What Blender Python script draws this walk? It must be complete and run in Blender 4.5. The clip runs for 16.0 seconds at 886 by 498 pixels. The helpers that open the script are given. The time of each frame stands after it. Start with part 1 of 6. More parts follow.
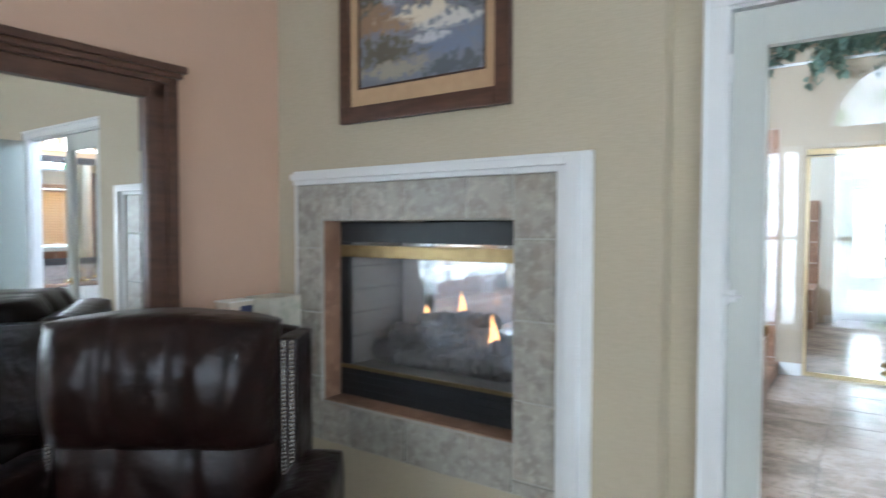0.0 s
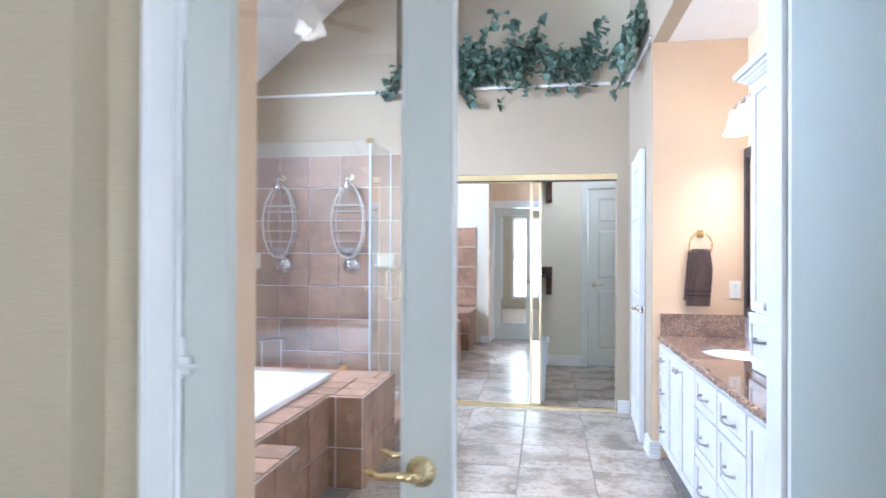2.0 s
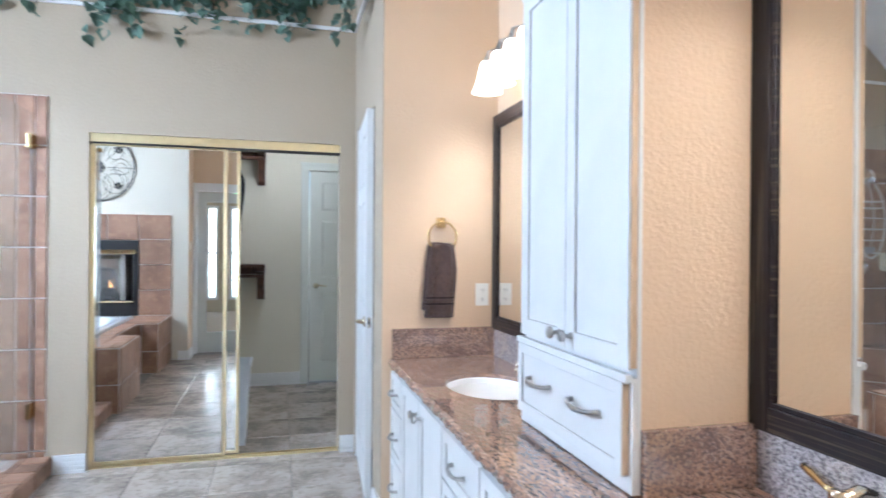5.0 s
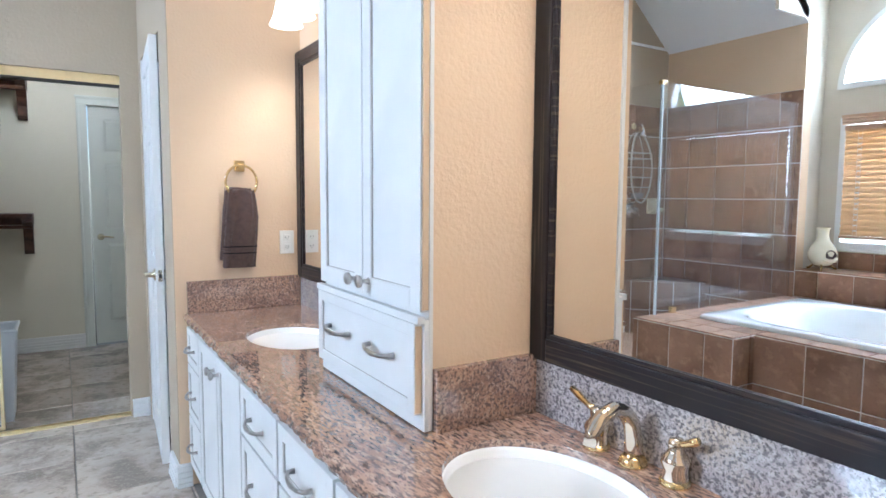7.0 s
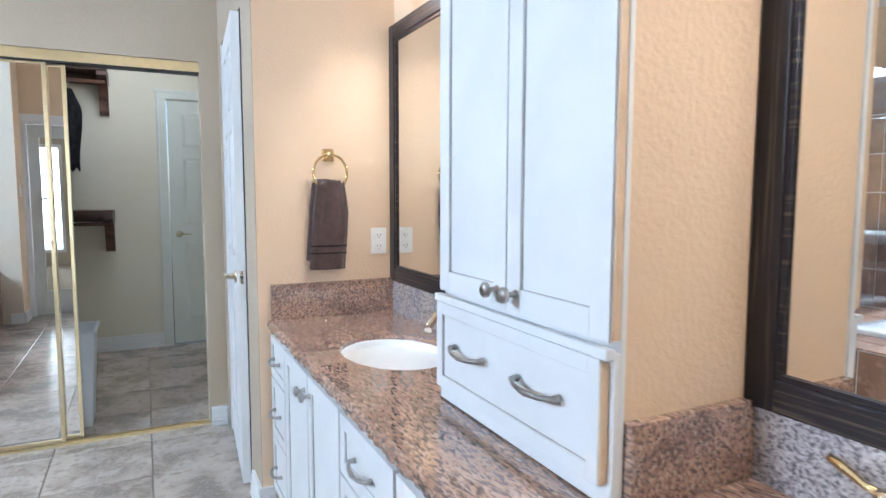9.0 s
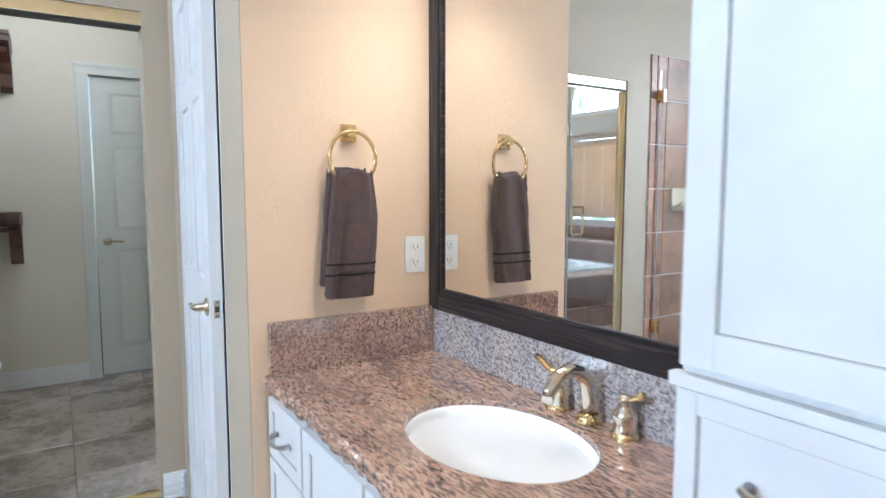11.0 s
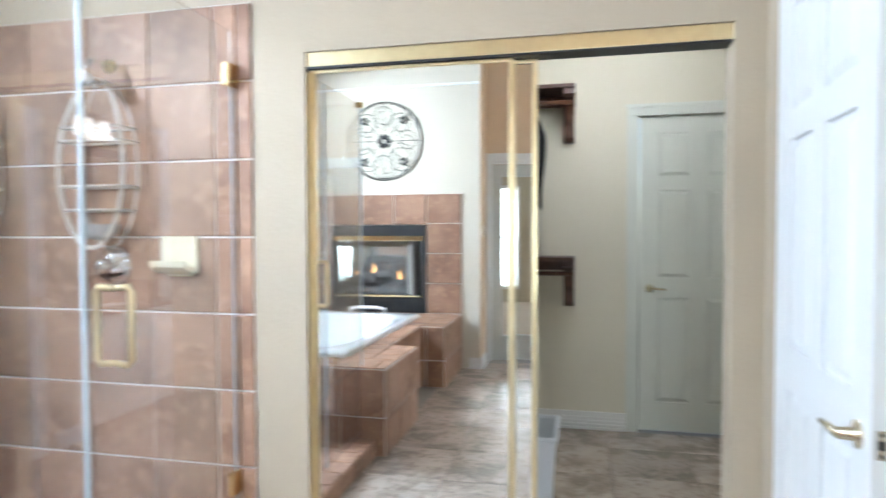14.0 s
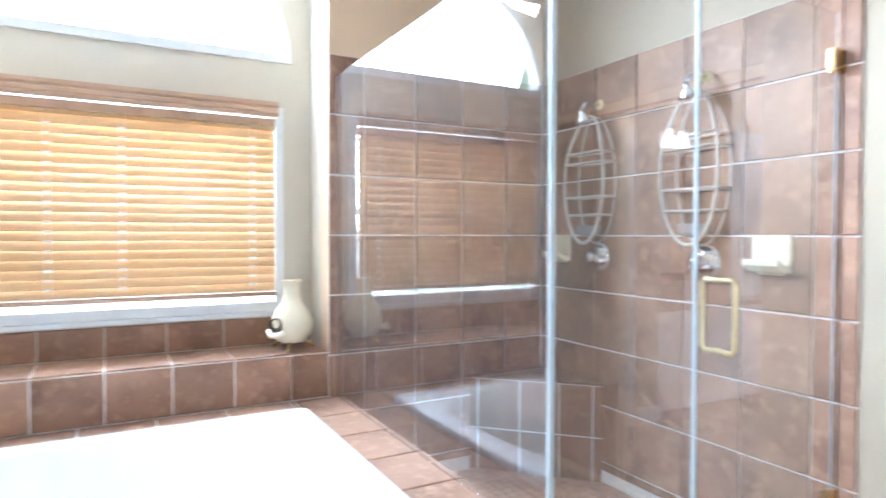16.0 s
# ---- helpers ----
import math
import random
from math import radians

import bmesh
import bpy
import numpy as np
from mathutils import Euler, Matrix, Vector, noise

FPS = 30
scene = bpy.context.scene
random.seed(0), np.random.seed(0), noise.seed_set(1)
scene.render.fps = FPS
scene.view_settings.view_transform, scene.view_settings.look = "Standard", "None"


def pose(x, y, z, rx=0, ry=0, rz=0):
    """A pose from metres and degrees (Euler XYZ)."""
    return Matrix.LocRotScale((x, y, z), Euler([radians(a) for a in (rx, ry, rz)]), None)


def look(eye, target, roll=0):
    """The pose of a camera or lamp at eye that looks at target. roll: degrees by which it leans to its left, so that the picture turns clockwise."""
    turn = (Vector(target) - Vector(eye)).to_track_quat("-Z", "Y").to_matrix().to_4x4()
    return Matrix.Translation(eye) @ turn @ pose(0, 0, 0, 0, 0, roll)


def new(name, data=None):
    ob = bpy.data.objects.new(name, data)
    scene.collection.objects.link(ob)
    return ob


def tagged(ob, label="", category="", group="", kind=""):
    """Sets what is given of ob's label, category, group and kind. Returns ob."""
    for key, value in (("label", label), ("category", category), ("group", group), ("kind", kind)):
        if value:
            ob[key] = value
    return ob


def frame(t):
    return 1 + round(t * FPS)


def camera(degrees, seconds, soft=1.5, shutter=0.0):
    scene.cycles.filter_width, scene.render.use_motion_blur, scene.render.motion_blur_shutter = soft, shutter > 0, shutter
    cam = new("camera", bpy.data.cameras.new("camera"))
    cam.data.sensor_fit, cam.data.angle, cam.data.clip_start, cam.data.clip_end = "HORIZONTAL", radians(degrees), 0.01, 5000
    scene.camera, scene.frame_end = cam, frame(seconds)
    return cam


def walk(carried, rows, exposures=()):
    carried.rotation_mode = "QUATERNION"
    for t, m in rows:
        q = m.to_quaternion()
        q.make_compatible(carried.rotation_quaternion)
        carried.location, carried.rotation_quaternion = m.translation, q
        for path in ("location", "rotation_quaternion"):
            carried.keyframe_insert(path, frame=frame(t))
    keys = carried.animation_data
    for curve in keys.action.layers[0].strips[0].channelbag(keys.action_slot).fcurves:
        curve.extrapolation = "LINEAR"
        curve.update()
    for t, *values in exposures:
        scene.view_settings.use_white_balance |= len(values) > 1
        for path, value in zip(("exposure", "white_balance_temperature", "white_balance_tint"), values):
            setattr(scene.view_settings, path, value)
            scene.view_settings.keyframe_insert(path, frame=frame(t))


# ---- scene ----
cam = camera(71.93, 16.0, shutter=0.5)
# seconds, x, y, z, yaw, pitch, roll
ROWS = [
    (0.0, -0.089, -0.148, 1.366, 35.24, -2.07, -0.13),
    (0.5, 0.063, 0.070, 1.400, 28.20, -0.82, -0.05),
    (1.0, 0.185, 0.275, 1.387, 19.98, 1.13, -0.12),
    (1.5, 0.237, 0.562, 1.404, 12.84, 1.34, -0.27),
    (2.0, 0.304, 0.854, 1.388, 9.50, 0.27, -0.21),
    (2.5, 0.400, 1.210, 1.397, 7.58, -0.29, -0.06),
    (3.0, 0.425, 1.593, 1.389, 7.34, -0.29, -0.13),
    (3.5, 0.450, 1.892, 1.390, 6.79, -0.26, -0.09),
    (4.0, 0.490, 2.046, 1.391, 0.98, -0.10, -0.29),
    (4.5, 0.492, 2.103, 1.385, -7.49, 0.03, -0.42),
    (5.0, 0.521, 2.146, 1.384, -15.04, -0.06, -0.45),
    (7.5, 0.598, 2.185, 1.369, -32.68, -5.37, -0.38),
    (8.0, 0.591, 2.273, 1.353, -31.64, -5.17, -0.38),
    (8.5, 0.591, 2.453, 1.358, -27.59, -5.13, -0.26),
    (9.0, 0.614, 2.610, 1.353, -26.05, -5.15, -0.11),
    (11.5, 0.582, 3.653, 1.339, -33.57, -4.61, -0.29),
    (12.0, 0.577, 3.779, 1.345, -33.72, -2.44, -0.18),
    (12.5, 0.545, 3.948, 1.369, -29.49, -2.56, 0.08),
    (13.0, 0.467, 4.086, 1.390, -17.63, -2.37, 0.27),
    (13.5, 0.412, 4.121, 1.408, -2.94, -2.15, 0.08),
    (14.0, 0.426, 4.135, 1.397, 12.67, -1.78, 0.18),
    (14.5, 0.429, 4.095, 1.392, 27.08, -1.66, 0.05),
    (15.0, 0.405, 4.039, 1.391, 39.75, -1.48, -0.02),
    (15.5, 0.394, 3.992, 1.390, 51.02, -1.42, -0.17),
    (16.0, 0.357, 3.983, 1.374, 61.31, -1.34, -0.10),
]
EXPOSURES = [(0.0, 0.55, 5250, 11), (1.0, 0.68, 5100, 13), (2.0, 0.82, 5100, 15), (3.5, 0.64, 5050, 16), (4.2, 0.66, 5060, 15), (5.0, 0.36, 5150, 12), (8.5, 0.30, 5220, 11), (11.5, 0.34, 5350, 11), (12.5, 0.50, 5450, 10), (13.5, 0.45, 5450, 10), (14.5, 0.85, 5600, 10), (15.5, 0.9, 5500, 10), (16.0, 0.80, 5250, 10)]
walk(cam, [(t, pose(x, y, z, 90 + pitch, roll, yaw)) for t, x, y, z, yaw, pitch, roll in ROWS], EXPOSURES)

# ---- light ----
world = bpy.data.worlds.new("sky")
scene.world = world
world.use_nodes = True
wn = world.node_tree
sky = wn.nodes.new("ShaderNodeTexSky")
sky.sky_type, sky.sun_disc = "NISHITA", False
sky.sun_elevation, sky.sun_rotation = radians(50), radians(200)
wn.links.new(sky.outputs[0], wn.nodes["Background"].inputs[0])
wn.nodes["Background"].inputs[1].default_value = 0.15


def area_lamp(name, m, sx, sy, watts, colour=(1, 1, 1)):
    data = bpy.data.lights.new(name, "AREA")
    data.shape, data.size, data.size_y, data.energy, data.color = "RECTANGLE", sx, sy, watts, colour
    ob = new(name, data)
    ob.matrix_world = m
    return ob


def point_lamp(name, x, y, z, watts, colour, radius=0.03):
    data = bpy.data.lights.new(name, "POINT")
    data.energy, data.color, data.shadow_soft_size = watts, colour, radius
    ob = new(name, data)
    ob.location = (x, y, z)
    return ob


# ---- materials ----
def material(name, colour, rough=0.5, metal=0.0, grain=(), bump=(), spec=0.5, emit=None, coat=0.0, random_value=0.0, sheen=0.0):
    """grain: rows of (scale, detail, second colour, amount, low, high); bump: rows of (scale, strength, distance)."""
    m = bpy.data.materials.new(name)
    m.use_nodes = True
    n, l = m.node_tree.nodes, m.node_tree.links
    b = n["Principled BSDF"]
    b.inputs["Roughness"].default_value, b.inputs["Metallic"].default_value = rough, metal
    b.inputs["Specular IOR Level"].default_value = spec
    b.inputs["Coat Weight"].default_value = coat
    b.inputs["Sheen Weight"].default_value = sheen
    b.inputs["Base Color"].default_value = (*colour, 1)
    geo = n.new("ShaderNodeTexCoord")
    where = geo.outputs["Object"]
    if random_value:
        own = n.new("ShaderNodeObjectInfo")
        move = n.new("ShaderNodeVectorMath")
        move.operation = "MULTIPLY_ADD"
        l.new(own.outputs["Random"], move.inputs[0])
        move.inputs[1].default_value = (37.0, 19.0, 53.0)
        l.new(where, move.inputs[2])
        where = move.outputs[0]
    out = None
    for scale, detail, second, amount, low, high in grain:
        tex = n.new("ShaderNodeTexNoise")
        tex.inputs["Scale"].default_value, tex.inputs["Detail"].default_value = scale, detail
        l.new(where, tex.inputs["Vector"])
        ramp = n.new("ShaderNodeMapRange")
        ramp.inputs["From Min"].default_value, ramp.inputs["From Max"].default_value = low, high
        ramp.inputs["To Max"].default_value = amount
        l.new(tex.outputs["Fac"], ramp.inputs["Value"])
        mix = n.new("ShaderNodeMix")
        mix.data_type = "RGBA"
        if out is None:
            mix.inputs["A"].default_value = (*colour, 1)
        else:
            l.new(out, mix.inputs["A"])
        mix.inputs["B"].default_value = (*second, 1)
        l.new(ramp.outputs[0], mix.inputs["Factor"])
        out = mix.outputs["Result"]
    if random_value:
        info = n.new("ShaderNodeObjectInfo")
        rng = n.new("ShaderNodeMapRange")
        rng.inputs["To Min"].default_value, rng.inputs["To Max"].default_value = 1 - random_value, 1 + random_value
        l.new(info.outputs["Random"], rng.inputs["Value"])
        hsv = n.new("ShaderNodeHueSaturation")
        hsv.inputs["Color"].default_value = (*colour, 1)
        if out is not None:
            l.new(out, hsv.inputs["Color"])
        l.new(rng.outputs[0], hsv.inputs["Value"])
        out = hsv.outputs[0]
    if out is not None:
        l.new(out, b.inputs["Base Color"])
    last = None
    for scale, strength, distance in bump:
        tex = n.new("ShaderNodeTexNoise")
        tex.inputs["Scale"].default_value, tex.inputs["Detail"].default_value = scale, 3
        l.new(where, tex.inputs["Vector"])
        bp = n.new("ShaderNodeBump")
        bp.inputs["Strength"].default_value, bp.inputs["Distance"].default_value = strength, distance
        l.new(tex.outputs["Fac"], bp.inputs["Height"])
        if last is not None:
            l.new(last, bp.inputs["Normal"])
        last = bp.outputs[0]
    if last is not None:
        l.new(last, b.inputs["Normal"])
    if emit:
        b.inputs["Emission Color"].default_value = (*emit[0], 1)
        b.inputs["Emission Strength"].default_value = emit[1]
    return m


def streaked(m, base, dark, scale, stretch, low=0.35, high=0.7):
    """Grain drawn out along one direction (wood, brushed paint)."""
    n, l = m.node_tree.nodes, m.node_tree.links
    geo = n.new("ShaderNodeTexCoord")
    mp = n.new("ShaderNodeMapping")
    mp.inputs["Scale"].default_value = stretch
    tex = n.new("ShaderNodeTexNoise")
    tex.inputs["Scale"].default_value, tex.inputs["Detail"].default_value = scale, 5
    ramp = n.new("ShaderNodeMapRange")
    ramp.inputs["From Min"].default_value, ramp.inputs["From Max"].default_value = low, high
    mix = n.new("ShaderNodeMix")
    mix.data_type = "RGBA"
    mix.inputs["A"].default_value, mix.inputs["B"].default_value = (*base, 1), (*dark, 1)
    l.new(geo.outputs["Object"], mp.inputs["Vector"])
    l.new(mp.outputs[0], tex.inputs["Vector"])
    l.new(tex.outputs["Fac"], ramp.inputs["Value"])
    l.new(ramp.outputs[0], mix.inputs["Factor"])
    l.new(mix.outputs["Result"], n["Principled BSDF"].inputs["Base Color"])
    return m


def glass_material(name, tint):
    m = bpy.data.materials.new(name)
    m.use_nodes = True
    b = m.node_tree.nodes["Principled BSDF"]
    b.inputs["Transmission Weight"].default_value, b.inputs["Roughness"].default_value, b.inputs["IOR"].default_value = 1, 0.0, 1.5
    b.inputs["Base Color"].default_value = (*tint, 1)
    return m


SHOWER_GLASS = glass_material("shower_glass", (0.975, 0.99, 0.985))
SHOWER_GLASS.node_tree.nodes["Principled BSDF"].inputs["IOR"].default_value = 1.65
hz, hl = SHOWER_GLASS.node_tree.nodes, SHOWER_GLASS.node_tree.links
veil = hz.new("ShaderNodeBsdfDiffuse")      # thin white diffuse share that brightens the panes like reflected haze
veil.inputs["Color"].default_value = (0.80, 0.83, 0.90, 1)
veil_mix = hz.new("ShaderNodeMixShader")
veil_mix.inputs[0].default_value = 0.011
hl.new(hz["Principled BSDF"].outputs[0], veil_mix.inputs[1])
hl.new(veil.outputs[0], veil_mix.inputs[2])
hl.new(veil_mix.outputs[0], hz["Material Output"].inputs["Surface"])
PEACH = material("peach_paint", (0.68, 0.505, 0.335), 0.7, grain=[(1.2, 3, (0.63, 0.46, 0.30), 0.5, 0.35, 0.7)], bump=[(78, 0.42, 0.005), (190, 0.25, 0.002)])
SATIN_BRASS = material("satin_brass", (0.80, 0.73, 0.56), 0.16, 1.0, grain=[(20, 3, (0.70, 0.62, 0.44), 0.5, 0.4, 0.7)])
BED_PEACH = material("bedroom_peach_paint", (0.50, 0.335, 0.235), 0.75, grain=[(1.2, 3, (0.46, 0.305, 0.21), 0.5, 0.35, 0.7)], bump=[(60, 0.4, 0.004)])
AGED_BRASS = material("aged_brass", (0.34, 0.25, 0.12), 0.38, 1.0, grain=[(20, 3, (0.24, 0.17, 0.08), 0.6, 0.4, 0.7)])
TAN = material("tan_paint", (0.405, 0.33, 0.235), 0.78, grain=[(1.1, 3, (0.37, 0.30, 0.21), 0.5, 0.35, 0.7)], bump=[(60, 0.4, 0.004), (220, 0.2, 0.002)])
CREAM = material("cream_paint", (0.57, 0.515, 0.41), 0.78, grain=[(1.3, 3, (0.52, 0.465, 0.37), 0.5, 0.35, 0.7)], bump=[(80, 0.3, 0.003)])
CLOSET_PAINT = material("closet_paint", (0.66, 0.63, 0.52), 0.8, grain=[(1.3, 3, (0.60, 0.57, 0.46), 0.5, 0.35, 0.7)], bump=[(80, 0.25, 0.003)])
CEILING_PAINT = material("ceiling_paint", (0.80, 0.79, 0.77), 0.9, grain=[(2, 3, (0.76, 0.75, 0.73), 0.5, 0.4, 0.7)], bump=[(90, 0.3, 0.003)])
WALLPAPER = streaked(material("linen_wallpaper", (0.45, 0.39, 0.28), 0.75, bump=[(150, 0.1, 0.002)]), (0.47, 0.405, 0.29), (0.43, 0.37, 0.26), 22, (1.0, 1.0, 14))
TRIM = material("white_trim_paint", (0.73, 0.73, 0.715), 0.35, grain=[(3, 3, (0.68, 0.68, 0.665), 0.5, 0.4, 0.7)], bump=[(120, 0.05, 0.001)])
# darker copy of the other leaf's paint; the open leaf's shade is in it
SHADED_LEAF_PAINT = material("shaded_leaf_paint", (0.34, 0.37, 0.325), 0.45, grain=[(3, 3, (0.31, 0.34, 0.30), 0.5, 0.4, 0.7)], bump=[(120, 0.06, 0.001)])
DOOR_PAINT = material("pale_door_paint", (0.62, 0.645, 0.59), 0.4, grain=[(3, 3, (0.58, 0.605, 0.56), 0.5, 0.4, 0.7)], bump=[(120, 0.06, 0.001)])
# door paint lowered, with the weaker bedroom light put into its colour
DIMMED_FRENCH_PAINT = material("dimmed_sage_paint", (0.55, 0.565, 0.52), 0.42, grain=[(3, 3, (0.51, 0.525, 0.485), 0.5, 0.4, 0.7)], bump=[(120, 0.06, 0.001)])
CABINET = material("cabinet_white", (0.71, 0.71, 0.69), 0.35, grain=[(5, 3, (0.61, 0.61, 0.59), 0.5, 0.4, 0.7)], bump=[(140, 0.05, 0.001)])
GLAZE = material("cabinet_glaze", (0.36, 0.34, 0.31), 0.6, grain=[(40, 3, (0.45, 0.43, 0.38), 0.8, 0.4, 0.7)])
FLOOR_TILE = material("slate_look_tile", (0.465, 0.395, 0.33), 0.22, grain=[(3.6, 8, (0.23, 0.195, 0.165), 0.85, 0.43, 0.60), (10, 8, (0.50, 0.43, 0.365), 0.7, 0.50, 0.64), (24, 6, (0.25, 0.205, 0.17), 0.65, 0.52, 0.66), (70, 4, (0.52, 0.455, 0.40), 0.4, 0.52, 0.68)], bump=[(18, 0.15, 0.004)], random_value=0.10)
FLOOR_GROUT = material("grey_grout", (0.22, 0.20, 0.18), 0.9, grain=[(30, 3, (0.15, 0.14, 0.12), 0.6, 0.4, 0.7)])
TERRA = material("terracotta_tile", (0.318, 0.187, 0.121), 0.42, spec=0.15, grain=[(4, 6, (0.205, 0.115, 0.073), 0.9, 0.44, 0.62), (16, 6, (0.43, 0.265, 0.17), 0.8, 0.5, 0.70), (60, 4, (0.22, 0.12, 0.08), 0.5, 0.58, 0.75)], bump=[(20, 0.12, 0.003)], random_value=0.14)
GROUT = material("pale_grout", (0.76, 0.71, 0.65), 0.85, grain=[(40, 3, (0.64, 0.58, 0.52), 0.6, 0.4, 0.7)])
GREY_TILE = material("grey_marbled_tile", (0.36, 0.335, 0.285), 0.35, grain=[(16, 8, (0.22, 0.20, 0.165), 0.7, 0.44, 0.62), (30, 8, (0.50, 0.47, 0.40), 0.6, 0.50, 0.66), (6, 4, (0.34, 0.27, 0.20), 0.4, 0.5, 0.7)], bump=[(16, 0.1, 0.003)], random_value=0.07)
GREY_GROUT = material("stone_grout", (0.46, 0.44, 0.39), 0.85, grain=[(40, 3, (0.38, 0.36, 0.32), 0.6, 0.4, 0.7)])
WHITE = material("white_acrylic", (0.84, 0.84, 0.83), 0.12, grain=[(2, 2, (0.80, 0.80, 0.79), 0.4, 0.4, 0.7)], coat=0.3)
BRASS = material("polished_brass", (0.84, 0.67, 0.37), 0.15, 1.0, grain=[(20, 3, (0.72, 0.55, 0.28), 0.5, 0.4, 0.7)])
PALE_BRASS = material("brushed_brass", (0.80, 0.68, 0.42), 0.28, 1.0, grain=[(30, 3, (0.70, 0.58, 0.34), 0.5, 0.4, 0.7)])
CHROME = material("chrome", (0.80, 0.80, 0.82), 0.08, 1.0, grain=[(20, 3, (0.72, 0.72, 0.74), 0.4, 0.4, 0.7)])
PEWTER = material("pewter", (0.52, 0.50, 0.47), 0.30, 1.0, grain=[(60, 3, (0.30, 0.29, 0.27), 0.7, 0.4, 0.7)], bump=[(120, 0.1, 0.001)])
MIRROR = material("silvered_mirror", (0.90, 0.91, 0.90), 0.0, 1.0)
GLASS = glass_material("clear_glass", (0.975, 0.99, 0.985))
ESPRESSO = streaked(material("espresso_wood", (0.03, 0.022, 0.02), 0.34, spec=0.22, bump=[(60, 0.1, 0.001)]), (0.016, 0.013, 0.014), (0.085, 0.060, 0.042), 9, (1, 0.35, 14), 0.54, 0.72)
ESPRESSO_UPRIGHT = streaked(material("upright_espresso_wood", (0.03, 0.022, 0.02), 0.34, spec=0.22, bump=[(60, 0.1, 0.001)]), (0.016, 0.013, 0.014), (0.085, 0.060, 0.042), 9, (1, 14, 0.35), 0.54, 0.72)
DARK_WOOD = streaked(material("dark_walnut", (0.08, 0.035, 0.02), 0.4, bump=[(60, 0.15, 0.001)]), (0.10, 0.045, 0.025), (0.03, 0.013, 0.008), 9, (1, 8, 1))
BLIND_WOOD = streaked(material("honey_blind_wood", (0.48, 0.31, 0.20), 0.4), (0.50, 0.33, 0.21), (0.44, 0.275, 0.17), 10, (10, 1, 1))


def let_light_through(m, share, colour):
    """Thin material that also passes light (a blind's slat)."""
    n, l = m.node_tree.nodes, m.node_tree.links
    tr = n.new("ShaderNodeBsdfTranslucent")
    tr.inputs["Color"].default_value = (*colour, 1)
    mix = n.new("ShaderNodeMixShader")
    mix.inputs[0].default_value = share
    l.new(n["Principled BSDF"].outputs[0], mix.inputs[1])
    l.new(tr.outputs[0], mix.inputs[2])
    l.new(mix.outputs[0], n["Material Output"].inputs["Surface"])
    return m


SLAT_WOOD = let_light_through(streaked(material("thin_blind_wood", (0.52, 0.31, 0.14), 0.4), (0.56, 0.38, 0.205), (0.50, 0.33, 0.17), 10, (10, 1, 1)), 0.14, (0.84, 0.60, 0.34))
LEATHER = material("brown_leather", (0.011, 0.0046, 0.0036), 0.30, grain=[(6, 5, (0.006, 0.003, 0.0025), 0.8, 0.4, 0.7), (30, 4, (0.026, 0.011, 0.008), 0.4, 0.55, 0.75)], bump=[(9, 0.5, 0.03), (120, 0.12, 0.001)], spec=0.22)
TOWEL = material("brown_terry", (0.072, 0.038, 0.028), 0.95, grain=[(60, 4, (0.04, 0.022, 0.017), 0.7, 0.4, 0.7)], bump=[(420, 0.9, 0.004), (40, 0.3, 0.006)], sheen=0.15)
BLACK_METAL = material("black_enamel", (0.012, 0.012, 0.013), 0.45, grain=[(12, 3, (0.03, 0.028, 0.026), 0.6, 0.5, 0.8)])
IRON = material("wrought_iron", (0.09, 0.085, 0.08), 0.5, 0.6, grain=[(30, 3, (0.07, 0.06, 0.05), 0.6, 0.5, 0.8)])
ASH_LOG = material("ceramic_log", (0.12, 0.112, 0.10), 0.95, grain=[(14, 6, (0.05, 0.045, 0.04), 0.9, 0.4, 0.65), (40, 4, (0.30, 0.28, 0.25), 0.6, 0.5, 0.75)], bump=[(14, 1.0, 0.05), (45, 0.9, 0.02)])
FIREBRICK = material("firebox_lining", (0.30, 0.28, 0.25), 0.8, grain=[(4, 4, (0.16, 0.15, 0.13), 0.7, 0.4, 0.7)], bump=[(40, 0.3, 0.003)])
FLAME = material("gas_flame", (1.0, 0.5, 0.2), 1.0, emit=((1.0, 0.45, 0.13), 2.6))
LIT_GLASS = material("lit_frosted_shade", (0.9, 0.86, 0.78), 0.5, emit=((1.0, 0.90, 0.76), 4.0))
IVORY = material("ivory_ceramic", (0.72, 0.64, 0.46), 0.25, grain=[(8, 3, (0.62, 0.53, 0.36), 0.6, 0.4, 0.7)])
PLASTIC = material("white_plastic", (0.78, 0.77, 0.72), 0.4, grain=[(8, 2, (0.74, 0.73, 0.68), 0.4, 0.4, 0.7)])
BIN_PLASTIC = material("pale_blue_grey_plastic", (0.66, 0.69, 0.73), 0.4, grain=[(8, 2, (0.60, 0.63, 0.67), 0.4, 0.4, 0.7)])
LEAF = material("ivy_leaf", (0.125, 0.205, 0.15), 0.45, grain=[(18, 3, (0.04, 0.085, 0.058), 0.7, 0.4, 0.65), (40, 3, (0.16, 0.22, 0.17), 0.5, 0.55, 0.75)])
PALE_LEAF = material("frosted_leaf", (0.16, 0.24, 0.19), 0.5, grain=[(18, 3, (0.07, 0.13, 0.09), 0.8, 0.4, 0.65), (40, 3, (0.36, 0.42, 0.36), 0.5, 0.55, 0.75)])
STEM = material("vine_stem", (0.07, 0.045, 0.025), 0.8, grain=[(20, 3, (0.04, 0.025, 0.015), 0.7, 0.4, 0.7)])
CARPET = material("beige_carpet", (0.42, 0.34, 0.25), 1.0, grain=[(40, 4, (0.32, 0.25, 0.18), 0.7, 0.4, 0.7)], bump=[(300, 0.8, 0.006)])
